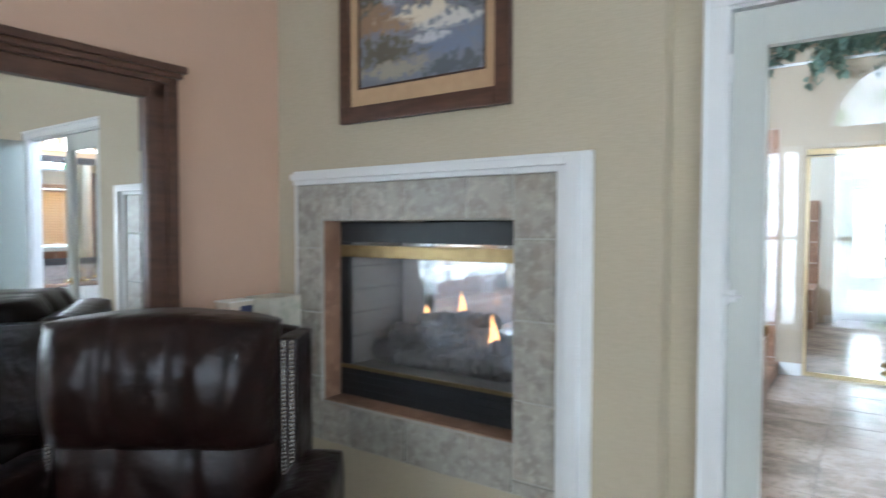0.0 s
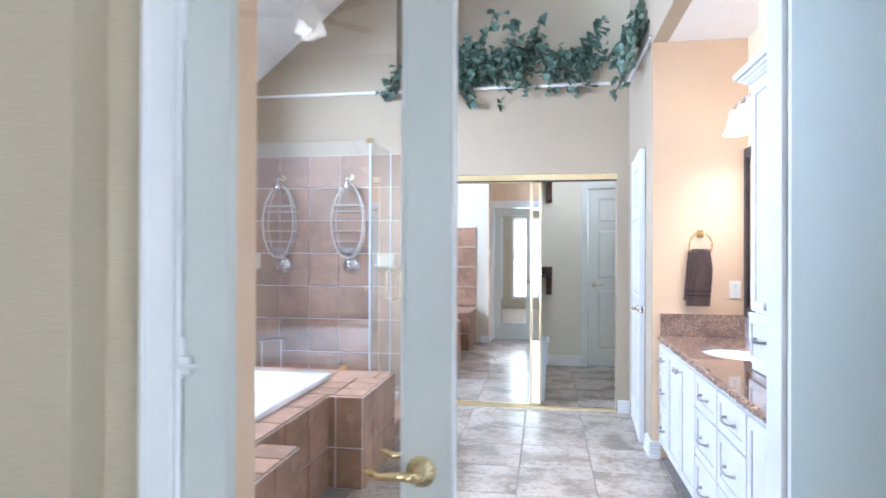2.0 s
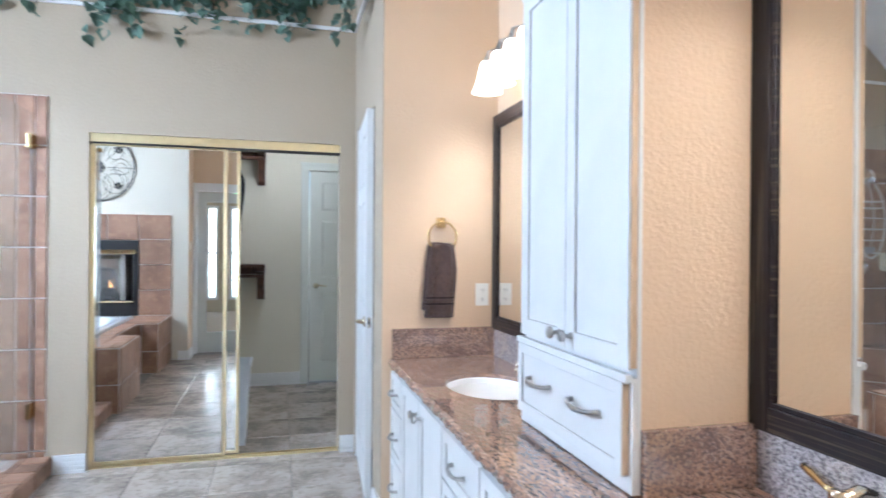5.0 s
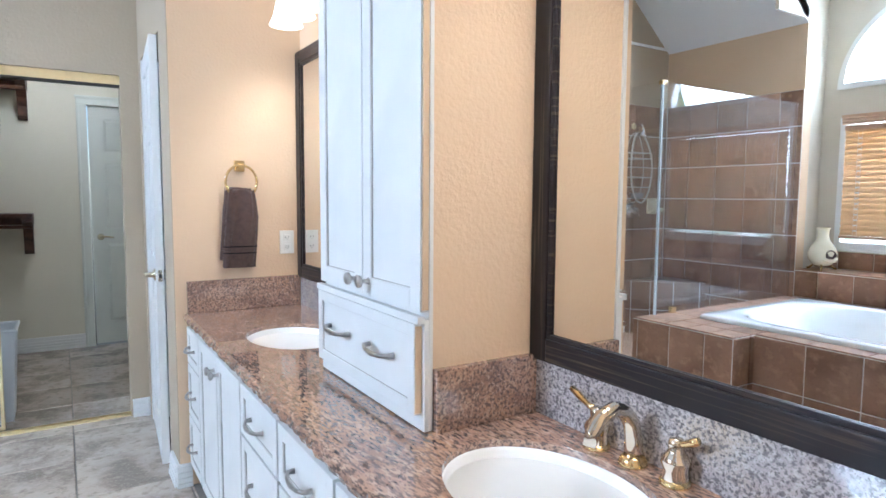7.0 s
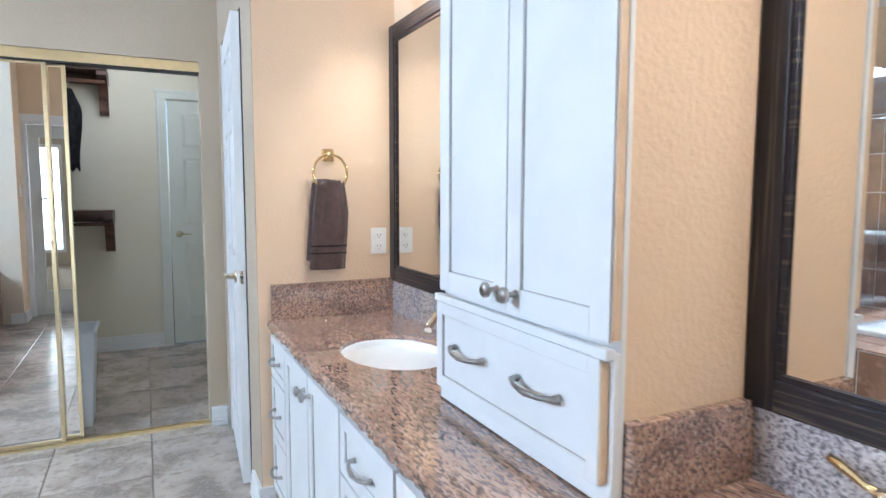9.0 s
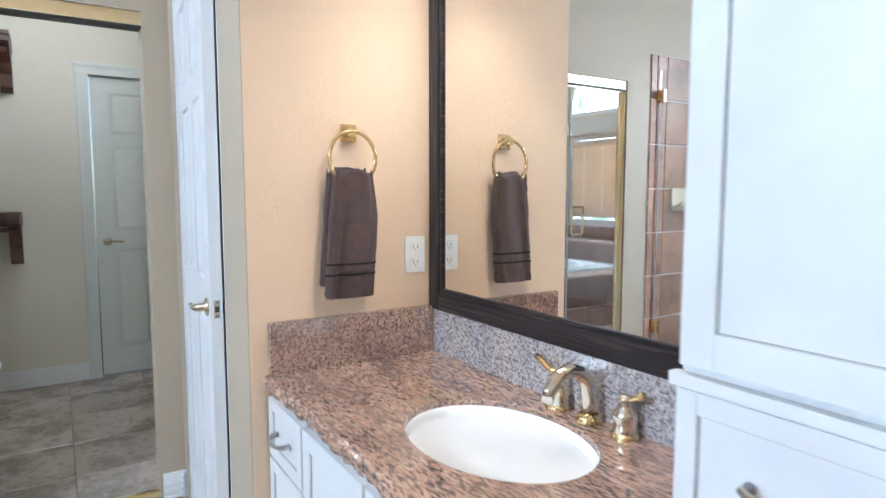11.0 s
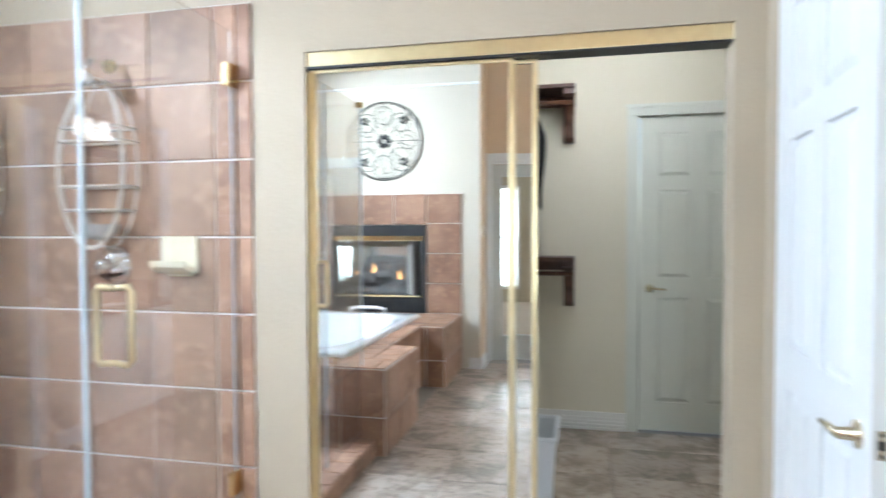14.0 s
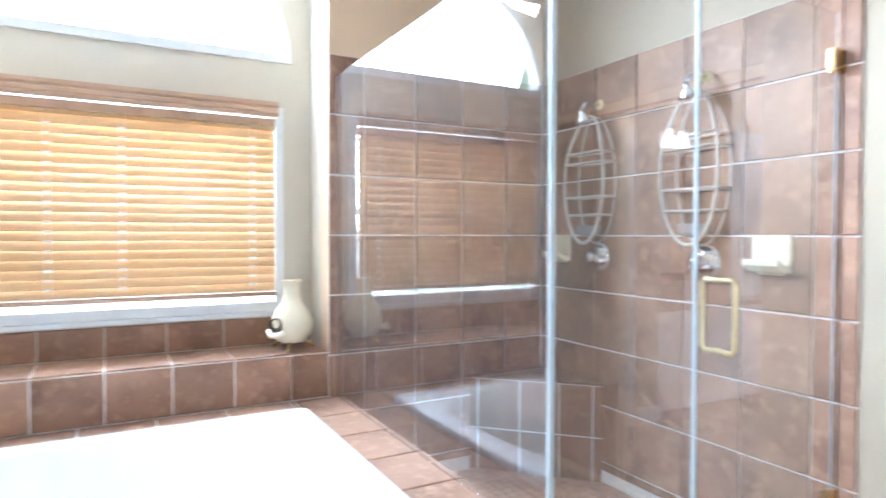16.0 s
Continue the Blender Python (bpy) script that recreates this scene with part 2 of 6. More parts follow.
CLOTH_DARK = material("black_cloth", (0.009, 0.009, 0.010), 0.95, spec=0.1, grain=[(20, 3, (0.03, 0.03, 0.032), 0.6, 0.4, 0.7)], bump=[(30, 0.4, 0.01)])
CLOTH_GREY = material("grey_cloth", (0.22, 0.23, 0.24), 0.95, grain=[(20, 3, (0.15, 0.155, 0.16), 0.6, 0.4, 0.7)], bump=[(30, 0.4, 0.01)])
MAT_BOARD = material("tan_mat_board", (0.46, 0.31, 0.17), 0.8, grain=[(30, 3, (0.40, 0.26, 0.14), 0.5, 0.4, 0.7)])
NAIL = material("nickel_nailhead", (0.62, 0.60, 0.56), 0.25, 1.0, grain=[(50, 2, (0.5, 0.48, 0.44), 0.5, 0.4, 0.7)])
PAPER_BOX = material("printed_carton", (0.62, 0.55, 0.44), 0.6, grain=[(7, 4, (0.22, 0.14, 0.09), 0.8, 0.5, 0.62), (16, 3, (0.66, 0.60, 0.52), 0.6, 0.5, 0.7)])
MOSAIC = material("mosaic_tile", (0.44, 0.27, 0.17), 0.3, grain=[(14, 4, (0.34, 0.19, 0.12), 0.8, 0.42, 0.68)], random_value=0.12)


# ---- mesh helpers ----
def box_into(bm, x0, y0, z0, x1, y1, z1, bevel=0.0):
    made = bmesh.ops.create_cube(bm, size=1.0, matrix=Matrix.Translation(((x0 + x1) / 2, (y0 + y1) / 2, (z0 + z1) / 2)) @ Matrix.Diagonal((abs(x1 - x0), abs(y1 - y0), abs(z1 - z0), 1)))
    if bevel:
        edges = list({e for v in made["verts"] for e in v.link_edges})
        bmesh.ops.bevel(bm, geom=edges, offset=bevel, segments=2, affect="EDGES", profile=0.7)
    return bm


def box(x0, y0, z0, x1, y1, z1, bevel=0.0):
    return box_into(bmesh.new(), x0, y0, z0, x1, y1, z1, bevel)


def boxes(rows, bevel=0.0):
    bm = bmesh.new()
    for r in rows:
        box_into(bm, *r, bevel)
    return bm


def rod_into(bm, a, b, r0, r1=None, sides=16):
    a, b = Vector(a), Vector(b)
    m = Matrix.Translation((a + b) / 2) @ (b - a).to_track_quat("Z", "Y").to_matrix().to_4x4()
    bmesh.ops.create_cone(bm, cap_ends=True, segments=sides, radius1=r0, radius2=r0 if r1 is None else r1, depth=(b - a).length, matrix=m)
    return bm


def lathe(profile, m=Matrix(), sides=32, bm=None):
    """Turns (radius, height) pairs round the z axis."""
    bm = bm or bmesh.new()
    rings = []
    for r, z in profile:
        rings.append([bm.verts.new(m @ Vector((max(r, 1e-4) * math.cos(2 * math.pi * k / sides), max(r, 1e-4) * math.sin(2 * math.pi * k / sides), z))) for k in range(sides)])
    for a, b in zip(rings, rings[1:]):
        for k in range(sides):
            bm.faces.new((a[k], a[(k + 1) % sides], b[(k + 1) % sides], b[k]))
    bmesh.ops.recalc_face_normals(bm, faces=bm.faces[:])
    return bm


def tube(points, radius, sides=10, closed=False, bm=None, radii=None):
    """A round tube along a line of points."""
    bm = bm or bmesh.new()
    pts = [Vector(p) for p in points]
    rings = []
    n = len(pts)
    normal = None
    for i, p in enumerate(pts):
        a = pts[(i - 1) % n] if closed or i else pts[i]
        b = pts[(i + 1) % n] if closed or i < n - 1 else pts[i]
        d = (b - a).normalized()
        if normal is None:
            normal = d.orthogonal().normalized()
        normal = (normal - d * normal.dot(d)).normalized()
        other = d.cross(normal)
        r = radii[i] if radii else radius
        rings.append([bm.verts.new(p + r * (math.cos(2 * math.pi * k / sides) * normal + math.sin(2 * math.pi * k / sides) * other)) for k in range(sides)])
    pairs = list(zip(rings, rings[1:])) + ([(rings[-1], rings[0])] if closed else [])
    for a, b in pairs:
        for k in range(sides):
            bm.faces.new((a[k], a[(k + 1) % sides], b[(k + 1) % sides], b[k]))
    if not closed:
        bm.faces.new(rings[0][::-1])
        bm.faces.new(rings[-1])
    bmesh.ops.recalc_face_normals(bm, faces=bm.faces[:])
    return bm


def prism(outline, a, b, axis):
    """An outline of (u, v) pairs drawn out from a to b along axis: x takes (y, z), y takes (x, z), z takes (x, y)."""
    bm = bmesh.new()
    place = {"x": lambda u, v, w: (w, u, v), "y": lambda u, v, w: (u, w, v), "z": lambda u, v, w: (u, v, w)}[axis]
    one = [bm.verts.new(place(u, v, a)) for u, v in outline]
    two = [bm.verts.new(place(u, v, b)) for u, v in outline]
    n = len(outline)
    bm.faces.new(one)
    bm.faces.new(two[::-1])
    for k in range(n):
        bm.faces.new((one[k], one[(k + 1) % n], two[(k + 1) % n], two[k]))
    bmesh.ops.recalc_face_normals(bm, faces=bm.faces[:])
    return bm


def mesh_of(name, bm, mat, smooth=False):
    data = bpy.data.meshes.new(name)
    bm.to_mesh(data)
    bm.free()
    data.materials.append(mat)
    if smooth:
        for p in data.polygons:
            p.use_smooth = True
    return data


def part(name, bm, mat, parent=None, label="", smooth=False):
    ob = new(name, mesh_of(name, bm, mat, smooth))
    ob.parent = parent
    if label:
        ob["label"] = label
    return ob


def thing(name, at, label, category, group=""):
    """An empty at the base of a thing; its parts are built in its own coordinates."""
    ob = new(name)
    ob.empty_display_size = 0.1
    ob.matrix_world = at if isinstance(at, Matrix) else pose(*at)
    return tagged(ob, label, category, group)


def setting(name, bm, mat, label, smooth=False):
    return tagged(part(name, bm, mat, smooth=smooth), label, name.split("_")[0], kind="structure")




# ---- the setting ----
XW, XC, YB = -2.64, 1.63, 6.322      # window wall, vanity wall, closet wall
XR = 1.02                            # return wall beside the vanity
DECK = 0.54

setting("floor_bath", box(-3.1, 2.0, -0.12, 2.6, 8.62, -0.004), FLOOR_GROUT, "grey grout bed under the bathroom floor tiles")
setting("floor_bedroom", box(-2.8, -3.32, -0.12, 3.4, 2.0, 0.0), CARPET, "beige bedroom carpet")

# closet wall with its wide opening and the plant niche above
setting("wall_closet", boxes([
    (XW - 0.12, YB, 0, -0.606, YB + 0.12, 3.05), (-0.606, YB, 2.08, 0.918, YB + 0.12, 3.05), (0.918, YB, 0, XR + 0.12, YB + 0.12, 3.05),
    (XW - 0.12, YB, 3.05, -1.05, YB + 0.12, 4.1)]), TAN, "tan textured wall round the mirrored closet")
setting("wall_niche", boxes([(-1.17, YB + 0.55, 3.05, XR + 0.12, YB + 0.62, 4.1), (-1.17, YB + 0.12, 3.05, -1.05, YB + 0.55, 4.1), (-1.17, YB + 0.12, 2.98, XR + 0.12, YB + 0.62, 3.05)]), TAN, "tan recess of the high plant shelf")
setting("trim_rail", boxes([(XW, YB - 0.022, 2.845, XR - 0.02, YB, 2.868), (XR - 0.022, 5.18, 2.845, XR, YB, 2.868), (-2.6, 2.56, 2.845, -0.55, 2.58, 2.868)], 0.006), TRIM, "thin white picture rail below the plant shelf")
setting("wall_return", boxes([(XR, 5.18, 0, XR + 0.10, 5.44, 4.1), (XR, 5.44, 2.16, XR + 0.10, 6.22, 4.1), (XR, 6.22, 0, XR + 0.10, YB, 4.1)]), TAN, "tan wall round the small inner door")
setting("wall_vanity_end", boxes([(XR + 0.003, 5.177, 0, XC, 5.30, 2.83)]), PEACH, "peach textured wall at the end of the vanity")
setting("wall_vanity", box(XC, 2.0, 0, XC + 0.12, 5.30, 2.83), PEACH, "peach textured wall behind the vanity mirrors")
setting("wall_bulkhead", box(XR, 2.18, 2.815, XR + 0.10, 5.18, 4.1), TAN, "tan bulkhead above the vanity")
setting("ceiling_alcove", box(XR + 0.10, 2.18, 2.815, XC + 0.12, 5.18, 2.90), CEILING_PAINT, "white ceiling over the vanity")
setting("ceiling_wc", box(XR + 0.10, 5.30, 2.5, 2.6, 6.5, 2.6), CEILING_PAINT, "white ceiling of the small side room")
setting("wall_wc", boxes([(2.5, 5.18, 0, 2.6, 6.5, 2.5), (XC, 5.18, 0, 2.5, 5.30, 2.5), (XR + 0.12, YB, 0, 2.5, YB + 0.12, 2.5)]), TAN, "plain tan wall of the small side room")
# closet
setting("wall_wardrobe", boxes([(-1.3, 8.5, 0, 0.80, 8.62, 2.75), (0.80, 8.5, 2.17, 1.60, 8.62, 2.75), (1.60, 8.5, 0, 2.1, 8.62, 2.75), (-1.42, YB + 0.12, 0, -1.3, 8.62, 2.75), (2.0, YB + 0.12, 0, 2.1, 8.5, 2.75)]), CLOSET_PAINT, "pale grey-green closet wall")
setting("ceiling_wardrobe", box(-1.42, YB + 0.12, 2.72, 2.1, 8.62, 2.80), CEILING_PAINT, "white closet ceiling")
setting("baseboard_wardrobe", boxes([(-1.3, 8.485, 0, 0.735, 8.5, 0.125)] + [(-1.3, 8.472 + 0.003 * k, 0.002 + 0.024 * k, 0.735, 8.4846, 0.019 + 0.024 * k) for k in range(4)], 0.003), TRIM, "white closet baseboard")

# window wall with the deep window niche
NY0, NY1, NX, NZ = 3.32, 4.96, -2.95, 3.06
WY0, WY1, WZ0, WZ1 = 3.47, 4.81, 0.965, 2.05
AC, AR, AZ = 4.14, 0.715, 2.29
setting("wall_window", boxes([(XW - 0.12, 2.4, 0, XW, NY0, 2.86), (XW - 0.12, NY1, 0, XW, YB, 2.86), (NX - 0.12, NY0, 0, XW, NY1, DECK + 0.22)]), PEACH, "peach wall on the window side")
bm = bmesh.new()
box_into(bm, NX - 0.12, NY0 - 0.12, 0.5, NX, WY0, AZ)
box_into(bm, NX - 0.12, WY1, 0.5, NX, NY1 + 0.12, AZ)
box_into(bm, NX - 0.12, NY0 - 0.12, AZ, NX, AC - AR, 3.2)
box_into(bm, NX - 0.12, AC + AR, AZ, NX, NY1 + 0.12, 3.2)
box_into(bm, NX - 0.12, WY0, 0.5, NX, WY1, WZ0)
box_into(bm, NX - 0.12, WY0, WZ1, NX, WY1, AZ)
steps = 20
for k in range(steps):
    a0, a1 = math.pi * k / steps, math.pi * (k + 1) / steps
    q = [(AC + AR * math.cos(a0), AZ + AR * math.sin(a0)), (AC + AR * math.cos(a1), AZ + AR * math.sin(a1))]
    side = [(NX - 0.12, *q[0]), (NX - 0.12, *q[1]), (NX - 0.12, q[1][0], 3.2), (NX - 0.12, q[0][0], 3.2)]
    one = [bm.verts.new(p) for p in side]
    two = [bm.verts.new((NX, p[1], p[2])) for p in side]
    bm.faces.new(one)
    bm.faces.new(two[::-1])
    for i in range(4):
        bm.faces.new((one[i], one[(i + 1) % 4], two[(i + 1) % 4], two[i]))
bmesh.ops.recalc_face_normals(bm, faces=bm.faces[:])
setting("wall_niche_back", bm, CREAM, "cream wall of the deep window niche")
setting("wall_niche_side", boxes([(NX, NY0 - 0.12, DECK + 0.2, XW - 0.12, NY0, 3.2), (NX, NY1, DECK + 0.2, XW - 0.12, NY1 + 0.12, 3.2), (XW - 0.12, NY1, 2.86, -2.2, NY1 + 0.03, 3.2), (XW - 0.12, NY0 - 0.03, 2.86, -2.2, NY0, 3.2)]), CREAM, "cream side of the deep window niche")
setting("ceiling_niche", box(NX - 0.12, NY0 - 0.12, NZ, -2.18, NY1 + 0.12, NZ + 0.1), CEILING_PAINT, "white dormer ceiling over the window")

# vaulted ceiling
SL = 0.84


def slope(y0, y1, x0):
    """A strip of the sloping ceiling, from x0 up to the flat part."""
    z = lambda x: 2.82 + (x - XW) * SL
    return prism([(x0, z(x0)), (-1.30, z(-1.30)), (-1.30, z(-1.30) + 0.12), (x0, z(x0) + 0.12)], y0, y1, "y")


bm = slope(2.18, NY0, XW)
for strip in (slope(NY1, YB + 0.01, XW), slope(NY0, NY1, -2.36)):
    tmp = bpy.data.meshes.new("tmp")
    strip.to_mesh(tmp)
    bm.from_mesh(tmp)
    strip.free()
    bpy.data.meshes.remove(tmp)
box_into(bm, -1.30, 2.18, 2.82 + (-1.30 - XW) * SL, XR + 0.1, YB + 0.62, 4.06)
setting("ceiling_vault", bm, CEILING_PAINT, "white vaulted bathroom ceiling")

# wall with the two-sided fireplace and the door to the bedroom
FX0, FX1, FZ0, FZ1 = -2.325, -1.25, 0.50, 1.395   # fireplace opening on the bedroom side
BX0, BX1, BZ0, BZ1 = -2.13, -1.10, 0.54, 1.45     # and on the bath side
CY0, CY1 = 1.99, 2.56
setting("wall_fireplace", boxes([(-2.78, CY0, 0, FX0, 2.20, 4.1), (FX1, CY0, 0, -0.68, 2.20, 4.1), (FX0, CY0, 0, FX1, 2.20, FZ0), (FX0, CY0, FZ1, FX1, 2.20, 4.1)]), WALLPAPER, "beige linen-look wallpaper over the bedroom fireplace wall")
setting("wall_chimney", boxes([(-2.78, 2.20, 0, FX0, CY1, 4.1), (BX1, 2.20, 0, -0.55, CY1, 4.1), (FX0, 2.20, 0, BX1, CY1, BZ0 - 0.02), (FX0, 2.20, BZ1, BX1, CY1, 4.1)]), CREAM, "cream chimney wall beside the tub")
setting("wall_chimney_side", box(-0.55, 2.18, 0, -0.546, CY1, 4.1), PEACH, "peach side of the chimney wall")
setting("wall_door", boxes([(-0.68, 2.10, 0, -0.515, 2.18, 2.12), (-0.68, 2.10, 2.12, XC + 0.12, 2.18, 4.1), (0.76, 2.10, 0, XC + 0.12, 2.18, 2.12)]), WALLPAPER, "beige wallpapered wall round the glazed double door")
setting("wall_door_bath", boxes([(-0.546, 2.18, 2.2, XC, 2.183, 4.05), (0.82, 2.18, 0, XC, 2.183, 2.2)]), PEACH, "peach bathroom side of the door wall")
setting("door_frame", boxes([
    (-0.565, 2.08, 0, -0.505, 2.10, 2.105), (0.755, 2.08, 0, 0.82, 2.10, 2.105), (-0.565, 2.08, 2.105, 0.82, 2.10, 2.155),
    (-0.578, 2.07, 0, -0.565, 2.10, 2.155), (0.82, 2.07, 0, 0.833, 2.10, 2.155), (-0.578, 2.065, 2.155, 0.833, 2.10, 2.172),
    (-0.515, 2.10, 0, -0.497, 2.18, 2.12), (0.745, 2.10, 0, 0.765, 2.18, 2.12), (-0.497, 2.10, 2.095, 0.745, 2.18, 2.12),
    (-0.545, 2.18, 0, -0.515, 2.19, 2.2), (0.762, 2.18, 0, 0.82, 2.187, 2.2), (-0.515, 2.18, 2.12, 0.755, 2.19, 2.2)], 0.003), TRIM, "white moulded casing of the glazed double door")
# bedroom shell
BWX = (-1.15, -0.72, -0.50, 0.80, 1.02, 1.45)
BAX, BAR = 0.15, 0.65
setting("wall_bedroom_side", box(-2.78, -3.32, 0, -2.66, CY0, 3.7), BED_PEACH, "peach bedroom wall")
setting("wall_bedroom_back", boxes([(-2.78, -3.32, 0, BWX[0], -3.2, 3.7), (BWX[0], -3.32, 0, BWX[5], -3.2, 0.25), (BWX[1], -3.32, 0.25, BWX[2], -3.2, 2.25), (BWX[3], -3.32, 0.25, BWX[4], -3.2, 2.25), (BWX[5], -3.32, 0, 3.4, -3.2, 3.7), (BWX[0], -3.32, 2.25, BWX[5], -3.2, 2.42), (BWX[0], -3.32, 2.42, BWX[2], -3.2, 3.7), (BWX[3], -3.32, 2.42, BWX[5], -3.2, 3.7)] + [
    (BAX - BAR * math.cos(math.pi * k / 24), -3.32, 2.42 + BAR * math.sin(math.pi * (k + 0.5) / 24), BAX - BAR * math.cos(math.pi * (k + 1) / 24), -3.2, 3.7) for k in range(24)]), WALLPAPER, "beige bedroom wall with a window")
setting("wall_bedroom_far", boxes([(3.3, -3.32, 0, 3.4, -1.6, 3.7), (3.3, -1.6, 2.2, 3.4, 0.4, 3.7), (3.3, 0.4, 0, 3.4, 2.18, 3.7), (3.3, -1.6, 0, 3.4, 0.4, 0.5), (XC + 0.12, 2.10, 0, 3.4, 2.18, 3.7)]), WALLPAPER, "beige bedroom wall with a wide window")
setting("ceiling_bedroom", box(-2.78, -3.32, 3.6, 3.4, 2.10, 3.7), CEILING_PAINT, "white bedroom ceiling")

# baseboards
def baseboard(name, x0, y0, x1, y1, label="white baseboard"):
    dx, dy = x1 - x0, y1 - y0
    rows = [(x0, y0, 0, x1, y1, 0.112)]
    for k in range(4):
        e = 0.010 - 0.0022 * k
        ex, ey = (e, 0.0) if abs(dy) > abs(dx) else (0.0, e)
        rows.append((x0 - ex, y0 - ey, 0.002 + 0.026 * k, x1 + ex, y1 + ey, 0.021 + 0.026 * k))
    setting(name, boxes(rows, 0.003), TRIM, label)


baseboard("baseboard_closet", -0.79, YB - 0.015, -0.61, YB)
baseboard("baseboard_right", 0.925, YB - 0.015, XR, YB)
baseboard("baseboard_corner", XR - 0.015, 6.29, XR, YB - 0.015)
baseboard("baseboard_end", XR - 0.014, 5.166, 1.075, 5.18)
baseboard("baseboard_jamb", XR - 0.015, 5.18, XR, 5.37)
baseboard("baseboard_chimney", -0.66, CY1, -0.55, CY1 + 0.015)
baseboard("baseboard_chimney_side", -0.546, 2.27, -0.531, CY1 + 0.015)


# ---- tiles ----
tile_meshes = {}


def tile_mesh(mat, w, h, thick):
    key = (mat.name, round(w, 3), round(h, 3), thick)
    if key not in tile_meshes:
        e = min(0.004, w * 0.2, h * 0.2)
        bm = bmesh.new()
        lo = [bm.verts.new(p) for p in ((-w / 2, -h / 2, 0), (w / 2, -h / 2, 0), (w / 2, h / 2, 0), (-w / 2, h / 2, 0))]
        mid = [bm.verts.new((v.co.x, v.co.y, thick - e * 0.6)) for v in lo]
        hi = [bm.verts.new((v.co.x - math.copysign(e, v.co.x), v.co.y - math.copysign(e, v.co.y), thick)) for v in lo]
        bm.faces.new(hi)
        for a, b in ((lo, mid), (mid, hi)):
            for k in range(4):
                bm.faces.new((a[k], a[(k + 1) % 4], b[(k + 1) % 4], b[k]))
        tile_meshes[key] = mesh_of("tile", bm, mat)
    return tile_meshes[key]


def lay_tiles(parent, mat, m, width, height, pw, ph, ou=0.0, ov=0.0, gap=0.006, thick=0.008, skip=None, name="tile", gap_u=None):
    """Tiles over a field of width by height in the plane of m (u along its x, v along its y, faces along its z)."""
    def cuts(length, pitch, off):
        c = [0.0]
        x = off % pitch
        while x < length - 0.012:
            if x > 0.012:
                c.append(x)
            x += pitch
        return c + [length]
    us, vs = cuts(width, pw, ou), cuts(height, ph, ov)
    for u0, u1 in zip(us, us[1:]):
        for v0, v1 in zip(vs, vs[1:]):
            uc, vc = (u0 + u1) / 2, (v0 + v1) / 2
            if skip and skip(uc, vc):
                continue
            ob = new(name, tile_mesh(mat, u1 - u0 - (gap_u or gap), v1 - v0 - gap, thick))
            ob.parent = parent
            ob.matrix_world = m @ pose(uc, vc, 0)
            ob.rotation_euler[0] += random.uniform(-1, 1) * 0.0012


def plane(o, u, v):
    """The pose of a field of tiles: origin, and the directions of its two sides."""
    u, v = Vector(u), Vector(v)
    w = u.cross(v)
    return Matrix(((u.x, v.x, w.x, o[0]), (u.y, v.y, w.y, o[1]), (u.z, v.z, w.z, o[2]), (0, 0, 0, 1)))


X, Y, Z = (1, 0, 0), (0, 1, 0), (0, 0, 1)


# ---- bath: shower, tub, window ----
TP = 0.295   # tile pitch across
TR = 0.306   # tile pitch up
# grout beds, and the tub surround as one piece of building
shower_wall = setting("wall_shower_bed", boxes([(XW, YB - 0.004, 0, -0.827, YB, 2.285), (XW, NY1, 0, XW + 0.004, YB - 0.004, 2.285)]), GROUT, "pale grout bed of the tiled shower walls")
deck = setting("tub_surround", boxes([
    (XW, 4.80, 0, -0.74, 5.04, DECK), (-1.12, 4.29, 0, -0.74, 4.80, DECK), (-1.12, 3.36, 0, -0.955, 4.29, DECK), (-1.12, 2.86, 0, -0.74, 3.36, DECK),
    (XW, CY1, 0, -0.74, 2.86, DECK), (XW, 2.86, 0, -2.40, 4.80, DECK),
    (XW - 0.3, NY0, DECK, XW + 0.0, NY1, 0.778)]), GROUT, "pale grout bed of the tiled tub surround")
tile_jobs = []
tile_jobs.append((shower_wall, TERRA, plane((XW + 0.012, YB - 0.004, 0.10), X, Z), 1.735, 2.185, TP, TR, 0.155, 0.047))
tile_jobs.append((shower_wall, TERRA, plane((-0.893, YB - 0.004, 0.10), X, Z), 0.066, 2.185, 0.066, TR, 0, 0.047))
tile_jobs.append((shower_wall, TERRA, plane((XW + 0.004, NY1, 0.10), Y, Z), YB - 0.012 - NY1, 2.185, TP, TR, 0.2, 0.047))
# deck top
tile_jobs.append((deck, TERRA, plane((XW, 4.785, DECK), X, Y), -0.74 - XW, 0.255, 0.30, 0.30, 0.02, 0.0))
tile_jobs.append((deck, TERRA, plane((-1.115, 4.29, DECK), X, Y), 0.375, 0.495, 0.19, 0.165, 0.0, 0.0))
tile_jobs.append((deck, TERRA, plane((-1.115, 3.36, DECK), X, Y), 0.16, 0.93, 0.16, 0.31, 0.0, 0.0))
tile_jobs.append((deck, TERRA, plane((-1.115, 2.86, DECK), X, Y), 0.375, 0.50, 0.19, 0.165, 0.0, 0.0))
tile_jobs.append((deck, TERRA, plane((XW, CY1 + 0.012, DECK), X, Y), -0.74 - XW, 2.86 - CY1 - 0.012, 0.30, 0.30, 0.02, 0.0))
tile_jobs.append((deck, TERRA, plane((XW, 2.86, DECK), X, Y), 0.25, 1.925, 0.25, 0.30, 0.0, 0.1))
